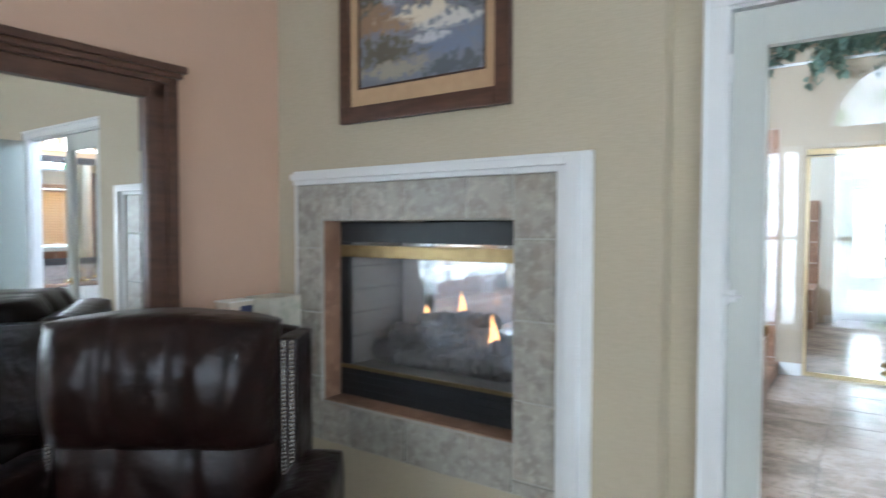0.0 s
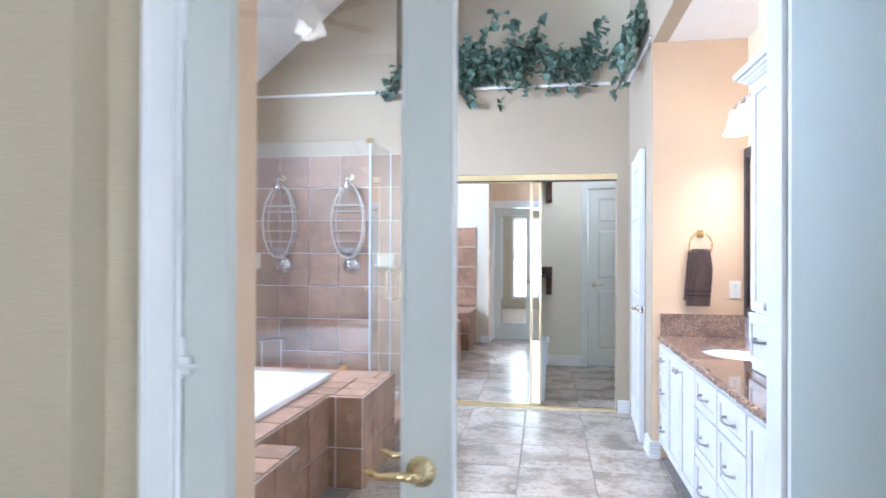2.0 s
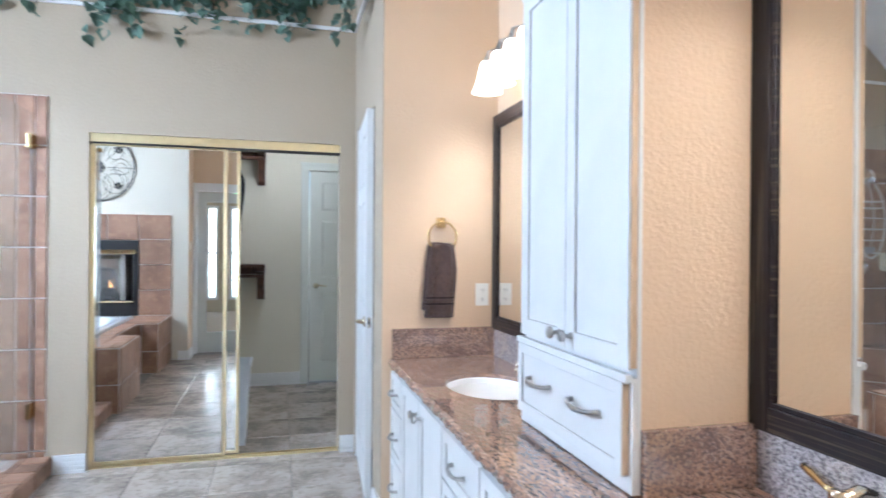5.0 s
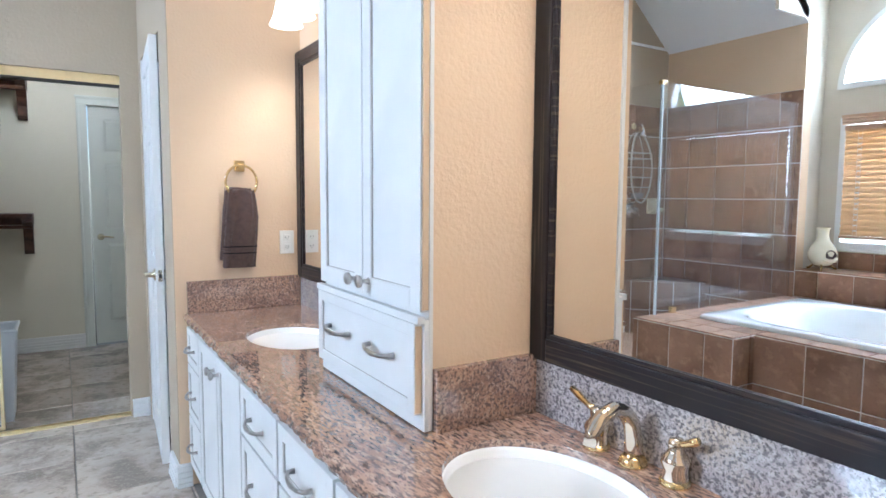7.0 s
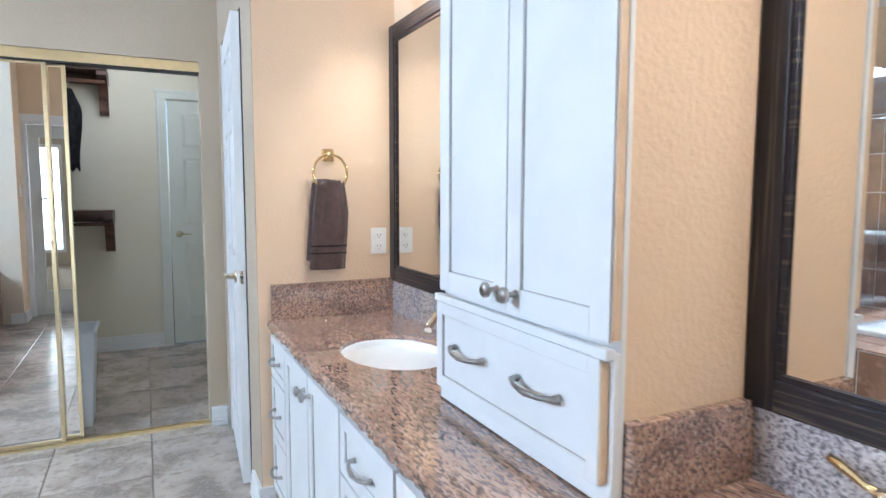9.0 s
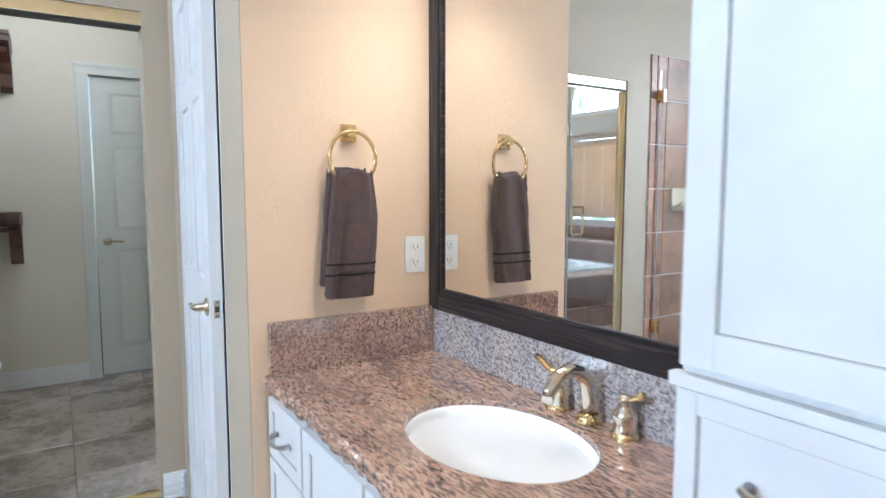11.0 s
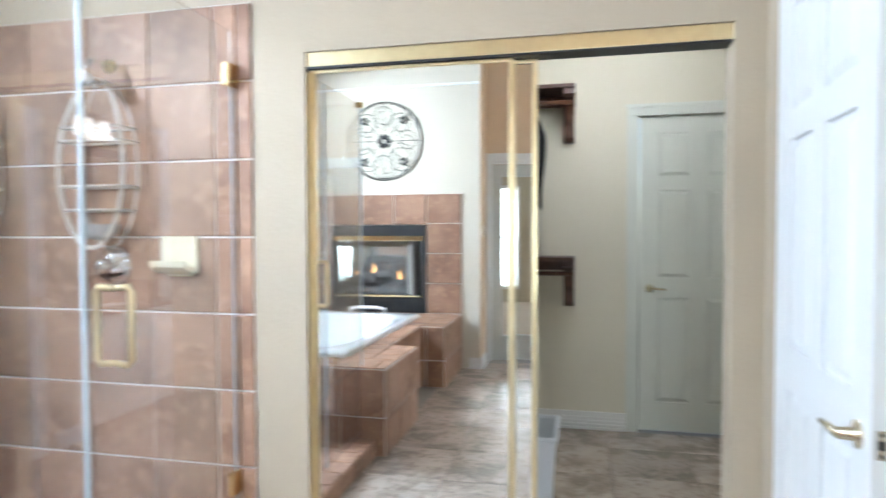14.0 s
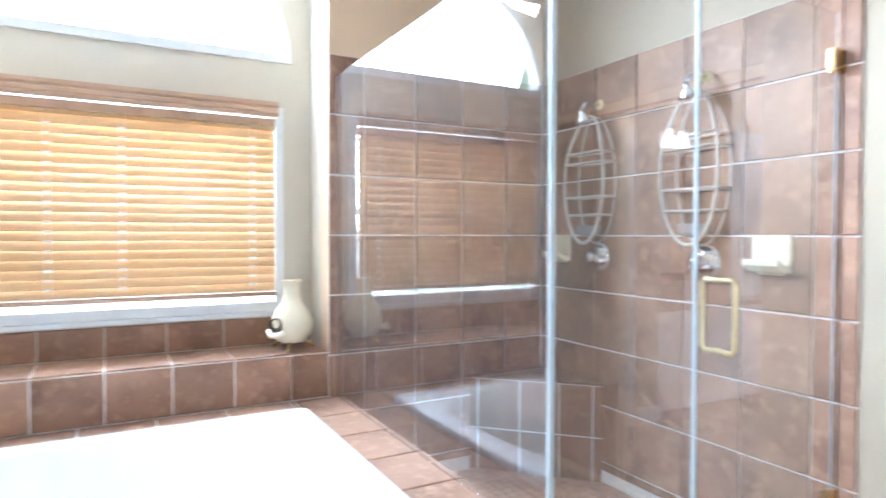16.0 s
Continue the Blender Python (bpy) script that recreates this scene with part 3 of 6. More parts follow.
# deck fronts
tile_jobs.append((deck, TERRA, plane((-0.74, 4.29, 0.0), Y, Z), 0.75, DECK, 0.26, 0.30, 0.19, 0.24))
tile_jobs.append((deck, TERRA, plane((-0.955, 3.36, 0.0), Y, Z), 0.93, DECK, 0.30, 0.30, 0.02, 0.24))
tile_jobs.append((deck, TERRA, plane((-0.74, CY1, 0.0), Y, Z), 0.80, DECK, 0.27, 0.30, 0.27, 0.24))
tile_jobs.append((deck, TERRA, plane((-0.955, 4.29, 0.0), X, Z), 0.215, DECK, 0.30, 0.30, 0.05, 0.24))
tile_jobs.append((deck, TERRA, plane((-0.74, 3.36, 0.0), (-1, 0, 0), Z), 0.215, DECK, 0.30, 0.30, 0.17, 0.24))
tile_jobs.append((deck, TERRA, plane((-0.74, 5.04, 0.0), (-1, 0, 0), Z), -0.74 - XW, DECK, 0.30, 0.30, 0.0, 0.24))
# ledge under the window
tile_jobs.append((deck, TERRA, plane((XW, NY0, DECK + 0.01), Y, Z), NY1 - NY0, 0.225, 0.27, 0.23, 0.1, 0.0))
tile_jobs.append((deck, TERRA, plane((NX + 0.012, NY0, 0.778), X, Y), XW - NX - 0.006, NY1 - NY0, 0.34, 0.27, 0.0, 0.1))
tile_jobs.append((deck, TERRA, plane((NX, NY0, 0.786), Y, Z), NY1 - NY0, 0.15, 0.27, 0.3, 0.1, 0.0))

# corner seat
seat = setting("shower_seat", prism([(XW + 0.012, YB - 0.012), (XW + 0.53, YB - 0.012), (XW + 0.012, YB - 0.52)], 0.0, 0.555, "z"), TERRA, "tiled triangular corner seat in the shower")
part("seat_top", prism([(XW + 0.012, YB - 0.012), (XW + 0.545, YB - 0.012), (XW + 0.012, YB - 0.535)], 0.559, 0.572, "z"), TERRA, seat)
part("grout_line", prism([(XW + 0.53, YB - 0.014), (XW + 0.532, YB - 0.012), (XW + 0.014, YB - 0.522), (XW + 0.012, YB - 0.524)], 0.27, 0.277, "z"), GROUT, seat)
for k in (0.06, 0.31, 0.60, 0.93):
    gx, gy = XW + 0.53 - 0.518 * k, YB - 0.012 - 0.508 * k
    part("grout_line", prism([(gx, gy), (gx + 0.0025, gy - 0.0025), (gx - 0.0025, gy - 0.0075), (gx - 0.005, gy - 0.005)], 0.0, 0.556, "z"), GROUT, seat)
part("grout_line", prism([(XW + 0.53, YB - 0.016), (XW + 0.534, YB - 0.012), (XW + 0.016, YB - 0.522), (XW + 0.012, YB - 0.526)], 0.554, 0.5595, "z"), GROUT, seat)

# shower curb and floor
curb = setting("shower_curb", boxes([(-0.97, 5.04, 0, -0.80, YB, 0.105)]), GROUT, "tiled shower curb")
tile_jobs.append((curb, TERRA, plane((-0.80, 5.045, 0.0), Y, Z), YB - 5.045, 0.105, 0.30, 0.2, 0.1, 0.0))
tile_jobs.append((curb, TERRA, plane((-0.97, 5.045, 0.105), X, Y), 0.178, YB - 5.045 - 0.01, 0.2, 0.15, 0.0, 0.1))
shower_floor = setting("shower_floor", box(XW, 5.04, -0.02, -0.97, YB, 0.03), GROUT, "grout bed of the mosaic shower floor")
bm = bmesh.new()
for i in range(30):
    for j in range(23):
        x, y = XW + 0.03 + i * 0.0545, 5.07 + j * 0.0545
        if x < -1.0 and y < YB - 0.03:
            box_into(bm, x, y, 0.03, x + 0.049, y + 0.049, 0.036)
mosaic = part("mosaic", bm, MOSAIC, shower_floor)
tagged(mosaic, "small terracotta mosaic shower floor", kind="stuff")


# tub
def rounded_ring(cx, cy, hx, hy, power, z, n=72):
    out = []
    for k in range(n):
        a = 2 * math.pi * k / n
        c, s = math.cos(a), math.sin(a)
        out.append((cx + hx * math.copysign(abs(c) ** (2 / power), c), cy + hy * math.copysign(abs(s) ** (2 / power), s), z))
    return out


def loft(rings, bm=None, cap=True):
    bm = bm or bmesh.new()
    vs = [[bm.verts.new(p) for p in r] for r in rings]
    n = len(vs[0])
    for a, b in zip(vs, vs[1:]):
        for k in range(n):
            bm.faces.new((a[k], a[(k + 1) % n], b[(k + 1) % n], b[k]))
    if cap:
        bm.faces.new(vs[-1])
    bmesh.ops.recalc_face_normals(bm, faces=bm.faces[:])
    return bm


TX, TY, THX, THY = -1.755, 3.80, 0.66, 0.985
tub = thing("bathtub", (TX, TY, DECK + 0.009), "white acrylic drop-in bathtub set in a tiled deck", "bathtub")
part("basin", loft([
    rounded_ring(0, 0, THX, THY, 45, 0.0), rounded_ring(0, 0, THX, THY, 45, 0.018), rounded_ring(0, 0, THX - 0.012, THY - 0.012, 40, 0.03),
    rounded_ring(0, 0, THX - 0.09, THY - 0.10, 4.2, 0.030), rounded_ring(0, 0, THX - 0.105, THY - 0.12, 3.4, 0.018),
    rounded_ring(0, 0, THX - 0.13, THY - 0.16, 3.0, -0.10), rounded_ring(0, 0, THX - 0.18, THY - 0.25, 2.8, -0.32), rounded_ring(0, 0, THX - 0.28, THY - 0.38, 2.6, -0.40)]), WHITE, tub, smooth=True)
part("drain", lathe([(0.001, -0.396), (0.035, -0.396), (0.04, -0.399)], pose(0, 0.4, 0)), CHROME, tub, "chrome drain", True)
part("spout", tube([(0.30, -0.93, 0.03), (0.30, -0.93, 0.07), (0.22, -0.93, 0.085), (0.02, -0.93, 0.085), (-0.06, -0.93, 0.07), (-0.06, -0.93, 0.03)], 0.016), WHITE, tub, "white curved tub spout", True)

# glass enclosure
shower = thing("shower_enclosure", (-0.908, 5.0, 0), "frameless clear glass shower enclosure with brass fittings", "shower")
GT = 2.172
p = part("side_panel", box(XW + 0.02 + 0.908, -0.005, DECK + 0.012, -0.006, 0.005, GT), SHOWER_GLASS, shower, "clear glass panel standing on the tub deck")
p2 = part("corner_panel", boxes([(-0.005, 0.008, DECK + 0.012, 0.005, 0.548, GT)]), SHOWER_GLASS, shower, "fixed clear glass panel beside the door")
p3 = part("door", box(-0.005, 0.556, 0.125, 0.005, 1.292, GT), SHOWER_GLASS, shower, "clear glass shower door")
p4 = part("low_panel", box(-0.005, 0.05, 0.118, 0.005, 0.548, DECK + 0.008), SHOWER_GLASS, shower)
for g in (p, p2, p3, p4):
    g.visible_shadow = False
EDGE = material("green_glass_edge", (0.52, 0.57, 0.59), 0.15, grain=[(20, 2, (0.42, 0.48, 0.50), 0.5, 0.4, 0.7)])
part("corner_seal", box(-0.008, -0.008, DECK + 0.012, 0.007, 0.007, GT), EDGE, shower, "clear plastic corner seal")
part("door_seal", box(-0.007, 0.546, 0.12, 0.007, 0.558, GT), EDGE, shower, "clear vertical door seal")
part("hinge_seal", box(-0.004, 1.290, 0.12, 0.004, 1.300, GT - 0.12), EDGE, shower)
for z in (2.0, 0.40):
    h = part("hinge", boxes([(-0.016, 1.255, z - 0.045, 0.016, 1.320, z + 0.045), (-0.03, 1.318, z - 0.045, 0.03, 1.331, z + 0.045)], 0.004), BRASS, shower, "polished brass hinge")
part("top_clip", box(-0.03, -0.016, GT - 0.02, 0.018, 0.018, GT + 0.012, 0.004), BRASS, shower, "brass corner clip")
part("deck_clip", box(-0.215, -0.018, DECK + 0.01, -0.165, 0.018, DECK + 0.055, 0.004), BRASS, shower, "brass deck clip")
for s in (-1, 1):
    part("handle", tube([(0.005 * s, 0.66, 1.23), (0.05 * s, 0.66, 1.235), (0.062 * s, 0.66, 1.22), (0.062 * s, 0.66, 1.02), (0.05 * s, 0.66, 1.005), (0.005 * s, 0.66, 1.01)], 0.010, 12), PALE_BRASS, shower, "brass pull handle", True)


# shower fittings
def shower_set(x):
    s = thing("wall_shower", (x, YB - 0.012, 0), "chrome shower head on a short wall arm", "shower head", "shower heads")
    part("arm", tube([(0, 0, 2.075), (0, -0.06, 2.085), (0, -0.10, 2.07), (0, -0.13, 2.03)], 0.011, 10), CHROME, s, smooth=True)
    part("flange", lathe([(0.001, 0.012), (0.022, 0.010), (0.03, 0.0)], pose(0, 0, 2.075, 90, 0, 0), 20), PALE_BRASS, s, "brass wall flange", True)
    part("head", lathe([(0.012, 0.0), (0.016, -0.02), (0.045, -0.055), (0.047, -0.07), (0.001, -0.072)], pose(0, -0.13, 2.035, 20, 0, 0), 24), CHROME, s, smooth=True)
    c = thing("shower_caddy", (x, YB - 0.04, 1.66), "oval wire shower caddy with four thin racks and a soap cup", "caddy", "shower caddies")

    def hoop(rx, y_front, y_top):
        pts = []
        for k in range(56):
            a = 2 * math.pi * k / 56
            up = max(0.0, math.sin(a))
            pts.append((rx * math.cos(a) * (1 - 0.04 * up), y_front + (y_top - y_front) * up ** 2, 0.33 * math.sin(a) + 0.015 * up ** 4))
        return pts
    part("hoop", tube(hoop(0.150, -0.085, -0.045), 0.009, 10, True), PALE_CADDY, c, "satin coated wire hoop", True)
    # added rear hoop, stands for the front hoop's shadow and reflection on the tiles
    part("hoop", tube(hoop(0.140, 0.010, 0.0), 0.005, 8, True), PALE_CADDY, c, "satin coated wire hoop", True)
    for z in (0.150, 0.095, -0.085, -0.180):
        w = 0.147 * math.sqrt(1 - (z / 0.33) ** 2)
        part("rack", tube([(-w, 0.010, z), (-w, -0.088, z), (w, -0.088, z), (w, 0.010, z)], 0.006, 8, True), PALE_CADDY, c, smooth=True)
    part("soap_cup", lathe([(0.085, -0.235), (0.080, -0.268), (0.060, -0.292), (0.001, -0.298), (0.001, -0.294), (0.056, -0.287), (0.074, -0.266), (0.080, -0.237)], pose(0, -0.040, 0) @ Matrix.Diagonal((1.0, 0.5, 1.0, 1.0)), 24), CADDY_PLATE, c, "grey soap cup", True)
    v = thing("shower_valve", (x, YB - 0.012, 1.255), "round chrome shower valve with lever", "valve", "shower valves")
    part("plate", lathe([(0.001, 0.040), (0.025, 0.038), (0.050, 0.031), (0.072, 0.018), (0.085, 0.004), (0.086, 0.0)], pose(0, 0, 0, 90, 0, 0), 32), CHROME, v, smooth=True)
    part("knob", lathe([(0.001, 0.085), (0.022, 0.082), (0.033, 0.068), (0.033, 0.05), (0.022, 0.035)], pose(0, 0, 0, 90, 0, 0), 20), CHROME, v, smooth=True)
    part("lever", tube([(0, -0.07, 0), (-0.03, -0.078, -0.055)], 0.008, 8), CHROME, v, smooth=True)


CADDY_PLATE = material("grey_caddy_metal", (0.33, 0.30, 0.275), 0.45, 0.3, grain=[(10, 3, (0.24, 0.215, 0.195), 0.6, 0.4, 0.7)])
PALE_CADDY = material("satin_coated_wire", (0.60, 0.53, 0.45), 0.32, 0.4, grain=[(30, 2, (0.45, 0.40, 0.34), 0.5, 0.4, 0.7)])
shower_set(-2.145)
shower_set(-1.475)
for x in (-1.155, XW + 0.19):
    d = thing("soap_dish", (x, YB - 0.012, 1.30), "ivory ceramic soap dish set in the tiles", "soap dish", "soap dishes")
    part("plate", prism([(-0.08, 0.075), (0.08, 0.075), (0.08, -0.03), (0.072, -0.06), (0.05, -0.085), (-0.05, -0.085), (-0.072, -0.06), (-0.08, -0.03)], -0.014, 0.0, "y"), IVORY, d)
    part("tray", prism([(0, -0.02), (0, -0.075), (-0.05, -0.07), (-0.085, -0.045), (-0.092, -0.02), (-0.080, -0.022), (-0.06, -0.042), (-0.02, -0.05)], -0.078, 0.078, "x"), IVORY, d)

# window: frame, panes, blind, arched light above
win = tagged(new("window_1"), "white-framed rectangular window behind a wooden blind", "window", kind="structure")
part("window_frame", boxes([(NX - 0.09, WY0, WZ0, NX + 0.012, WY0 + 0.045, WZ1), (NX - 0.09, WY1 - 0.045, WZ0, NX + 0.012, WY1, WZ1), (NX - 0.09, WY0 + 0.045, WZ0, NX + 0.012, WY1 - 0.045, WZ0 + 0.05), (NX - 0.09, WY0 + 0.045, WZ1 - 0.045, NX + 0.012, WY1 - 0.045, WZ1), (NX - 0.09, WY0 + 0.045, 1.49, NX - 0.05, WY1 - 0.045, 1.53)], 0.004), TRIM, win)
part("window_sill", box(NX - 0.02, WY0 - 0.01, WZ0 - 0.022, NX + 0.035, WY1 + 0.01, WZ0, 0.004), TRIM, win)
pane = part("pane", box(NX - 0.075, WY0 + 0.03, WZ0 + 0.03, NX - 0.069, WY1 - 0.03, WZ1 - 0.03), GLASS, win)
pane.visible_shadow = False
arch = tagged(new("window_2"), "white-framed half-round window above the blind", "window", kind="structure")
outer = [(AC + AR * math.cos(math.pi * k / 40), AZ + AR * math.sin(math.pi * k / 40)) for k in range(41)]
inner = [(AC + (AR - 0.05) * math.cos(math.pi * k / 40), AZ + 0.045 + (AR - 0.095) * math.sin(math.pi * k / 40)) for k in range(41)]
bm = bmesh.new()
for x0, x1 in ((NX - 0.09, NX + 0.01),):
    loops = [[bm.verts.new((x, *q)) for q in pts] for x in (x0, x1) for pts in (outer, inner)]
    for a, b in ((0, 1), (1, 3), (3, 2), (2, 0)):
        for k in range(40):
            bm.faces.new((loops[a][k], loops[a][k + 1], loops[b][k + 1], loops[b][k]))
        bm.faces.new((loops[a][40], loops[a][0], loops[b][0], loops[b][40]))
bmesh.ops.recalc_face_normals(bm, faces=bm.faces[:])
part("window_frame", bm, TRIM, arch)
pane = part("pane", prism(inner, NX - 0.05, NX - 0.044, "x"), GLASS, arch)
pane.visible_shadow = False

blind = thing("window_blind", (NX + 0.02, (WY0 + WY1) / 2, WZ0), "honey-coloured wooden slatted blind, lowered over the window", "blind")
half = (WY1 - WY0) / 2 - 0.05
arc = [(-0.0275 + 0.055 * k / 6, 0.0036 * math.sin(math.pi * k / 6)) for k in range(7)]
slat_mesh = mesh_of("slat", prism([(u, v + 0.0015) for u, v in arc] + [(u, v - 0.0015) for u, v in arc[::-1]], -half, half, "y"), SLAT_WOOD)
zs = 0.135
while zs < WZ1 - WZ0 - 0.085:
    s = new("slat", slat_mesh)
    s.parent = blind
    s.matrix_local = pose(-0.002, 0, zs, 0, 62, 0)
    zs += 0.0445
part("head_rail", box(-0.03, -half, WZ1 - WZ0 - 0.108, 0.022, half, WZ1 - WZ0 - 0.066, 0.004), BLIND_WOOD, blind, "wooden head rail")
zv = WZ1 - WZ0
part("valance", prism([(0.030, zv - 0.062), (0.043, zv - 0.062), (0.046, zv - 0.056), (0.046, zv - 0.046), (0.042, zv - 0.040), (0.048, zv - 0.034), (0.049, zv - 0.020), (0.043, zv - 0.012), (0.052, zv - 0.002), (0.054, zv + 0.016), (0.030, zv + 0.018)], -half - 0.01, half + 0.012, "y"), BLIND_WOOD, blind, "moulded wooden valance")
part("bottom_rail", box(-0.025, -half, 0.085, 0.025, half, 0.108, 0.004), BLIND_WOOD, blind)
for y in (-0.40, -0.10, half - 0.12):
    part("ladder_cord", boxes([(0.020, y - 0.0156, 0.10, 0.0215, y - 0.0145, WZ1 - WZ0 - 0.11), (0.020, y + 0.0145, 0.10, 0.0215, y + 0.0156, WZ1 - WZ0 - 0.11)] + [(0.0195, y - 0.0145, 0.146 + 0.0445 * k, 0.0205, y + 0.0145, 0.158 + 0.0445 * k) for k in range(int((WZ1 - WZ0 - 0.26) / 0.0445))]), PLASTIC, blind, "pale ladder cord")

# clay pot on the ledge
pot = thing("clay_chiminea", pose(-2.745, 4.80, 0.786, 0, 0, -55) @ Matrix.Scale(1.22, 4), "small ivory clay chiminea on a tiny stand, on the window ledge", "ornament")
part("body", lathe([(0.03, 0.03), (0.06, 0.04), (0.085, 0.08), (0.088, 0.12), (0.07, 0.165), (0.042, 0.20), (0.034, 0.235), (0.034, 0.275), (0.046, 0.29), (0.04, 0.292), (0.028, 0.275), (0.001, 0.25)], Matrix(), 28), IVORY, pot, smooth=True)
part("mouth", lathe([(0.038, 0.0), (0.034, 0.01), (0.030, 0.002), (0.001, 0.001)], pose(0.083, -0.012, 0.105, 0, 82, -8) , 20), DARK_WOOD, pot, "dark firing hole", True)
part("lip", tube([(0.088, -0.045, 0.085), (0.108, -0.02, 0.072), (0.108, 0.015, 0.072), (0.088, 0.035, 0.085)], 0.012, 8), IVORY, pot, smooth=True)
for a in (30, 150, 270):
    part("foot", tube([(0.05 * math.cos(radians(a)), 0.05 * math.sin(radians(a)), 0.045), (0.085 * math.cos(radians(a)), 0.085 * math.sin(radians(a)), 0.012), (0.10 * math.cos(radians(a)), 0.10 * math.sin(radians(a)), 0.008)], 0.007, 8), BRASS, pot, smooth=True)

# daylight through the openings
area_lamp("daylight_window", look((NX - 0.40, AC, 1.80), (NX + 0.3, AC, 1.25)), 1.3, 1.0, 100, (0.88, 0.95, 1.0))
area_lamp("daylight_arch", look((NX - 0.15, AC, 2.62), (0, AC + 0.2, 1.0)), 1.3, 0.62, 190, (0.84, 0.93, 1.0))


def bright_garden(name, strength):
    m = bpy.data.materials.new(name)
    m.use_nodes = True
    n, l = m.node_tree.nodes, m.node_tree.links
    n.remove(n["Principled BSDF"])
    em = n.new("ShaderNodeEmission")
    nz = n.new("ShaderNodeTexNoise")
    nz.inputs["Scale"].default_value, nz.inputs["Detail"].default_value = 2.2, 8
    rp = n.new("ShaderNodeValToRGB")
    rp.color_ramp.elements[0].position, rp.color_ramp.elements[0].color = 0.36, (0.14, 0.26, 0.14, 1)
    rp.color_ramp.elements[1].position, rp.color_ramp.elements[1].color = 0.60, (0.95, 1.0, 1.0, 1)
    tc = n.new("ShaderNodeTexCoord")
    l.new(tc.outputs["Object"], nz.inputs["Vector"])
    l.new(nz.outputs["Fac"], rp.inputs["Fac"])
    l.new(rp.outputs[0], em.inputs["Color"])
    em.inputs["Strength"].default_value = strength
    l.new(em.outputs[0], n["Material Output"].inputs["Surface"])
    return m


BACK = bright_garden("bright_garden", 3.2)
YARD = bright_garden("bright_yard", 5.5)
tagged(part("backdrop_garden", box(-6.6, -1, -1.5, -6.5, 9.5, 6), BACK), "bright blurred trees and sky outside the window", "backdrop", kind="structure")
tagged(part("backdrop_yard", box(6.4, -6, -1.5, 6.5, 5, 5), YARD), "bright blurred yard outside the bedroom", "backdrop", kind="structure")
tagged(part("backdrop_lawn", box(-4, -7.5, -1.5, 5, -7.4, 6), YARD), "bright blurred yard outside the bedroom", "backdrop", kind="structure")


# ---- vanity ----
CT = 0.828            # top of the granite
CF = 1.085            # plane of the cabinet fronts


def granite(name, base, dark, pink, pale, stretch):
    m = material(name, base, 0.04, spec=0.75, grain=[(5, 6, (base[0] * 1.1, base[1] * 1.05, base[2] * 0.9), 0.9, 0.5, 0.62), (11, 6, pink, 0.9, 0.46, 0.60), (95, 5, pale, 0.6, 0.50, 0.62), (135, 5, dark, 0.95, 0.49, 0.60), (260, 4, (0.06, 0.048, 0.045), 0.8, 0.56, 0.66)], coat=0.55)
    m.node_tree.nodes["Principled BSDF"].inputs["Coat IOR"].default_value = 1.6
    m.node_tree.nodes["Principled BSDF"].inputs["Coat Roughness"].default_value = 0.02
    n, l = m.node_tree.nodes, m.node_tree.links
    mp = n.new("ShaderNodeMapping")
    mp.inputs["Rotation"].default_value = (0, 0, radians(28))
    mp.inputs["Scale"].default_value = (1.0, stretch, 1.0)
    for node in list(n):
        if node.type == "TEX_NOISE":
            src = node.inputs["Vector"].links[0].from_socket
            l.new(mp.outputs[0], node.inputs["Vector"])
    l.new(src, mp.inputs["Vector"])
    return m


GRANITE = granite("brown_granite", (0.38, 0.235, 0.165), (0.12, 0.085, 0.072), (0.25, 0.150, 0.108), (0.52, 0.37, 0.285), 0.30)
GREY_GRANITE = granite("grey_speckled_granite", (0.40, 0.36, 0.35), (0.14, 0.13, 0.135), (0.33, 0.30, 0.30), (0.55, 0.51, 0.50), 0.9)


def panel_front(parent, name, w, h, label="", frame=0.045, flat=False):
    """A cabinet door or drawer front in its own plane: u across (y), v up (z), front towards -x."""
    f = part(name, boxes([(-0.019, -w / 2, -h / 2, 0, -w / 2 + frame, h / 2), (-0.019, w / 2 - frame, -h / 2, 0, w / 2, h / 2), (-0.019, -w / 2 + frame, -h / 2, 0, w / 2 - frame, -h / 2 + frame), (-0.019, -w / 2 + frame, h / 2 - frame, 0, w / 2 - frame, h / 2), ], 0.0025), CABINET, parent, label)
    part("panel", box(-0.0125, -w / 2 + frame - 0.002, -h / 2 + frame - 0.002, -0.002, w / 2 - frame + 0.002, h / 2 - frame + 0.002), CABINET, f)
    g = 0.0009
    i = frame
    part("glaze_line", boxes([(-0.0145, -w / 2 + i, -h / 2 + i, -0.011, -w / 2 + i + 2 * g, h / 2 - i), (-0.0145, w / 2 - i - 2 * g, -h / 2 + i, -0.011, w / 2 - i, h / 2 - i), (-0.0145, -w / 2 + i, -h / 2 + i, -0.011, w / 2 - i, -h / 2 + i + 2 * g), (-0.0145, -w / 2 + i, h / 2 - i - 2 * g, -0.011, w / 2 - i, h / 2 - i)]), GLAZE, f, "dark glaze in the panel groove")
    return f


def pull(parent, y, z, wide=0.115):
    pts = [(-0.019, -wide / 2, 0), (-0.035, -wide / 2, 0.0), (-0.046, -wide * 0.3, -0.004), (-0.049, 0, -0.006), (-0.046, wide * 0.3, -0.004), (-0.035, wide / 2, 0), (-0.019, wide / 2, 0)]
    ob = part("handle", tube(pts, 0.005, 10, radii=[0.008, 0.006, 0.005, 0.0075, 0.005, 0.006, 0.008]), PEWTER, parent, "pewter bow handle", True)
    ob.location = (0, y, z)
    return ob


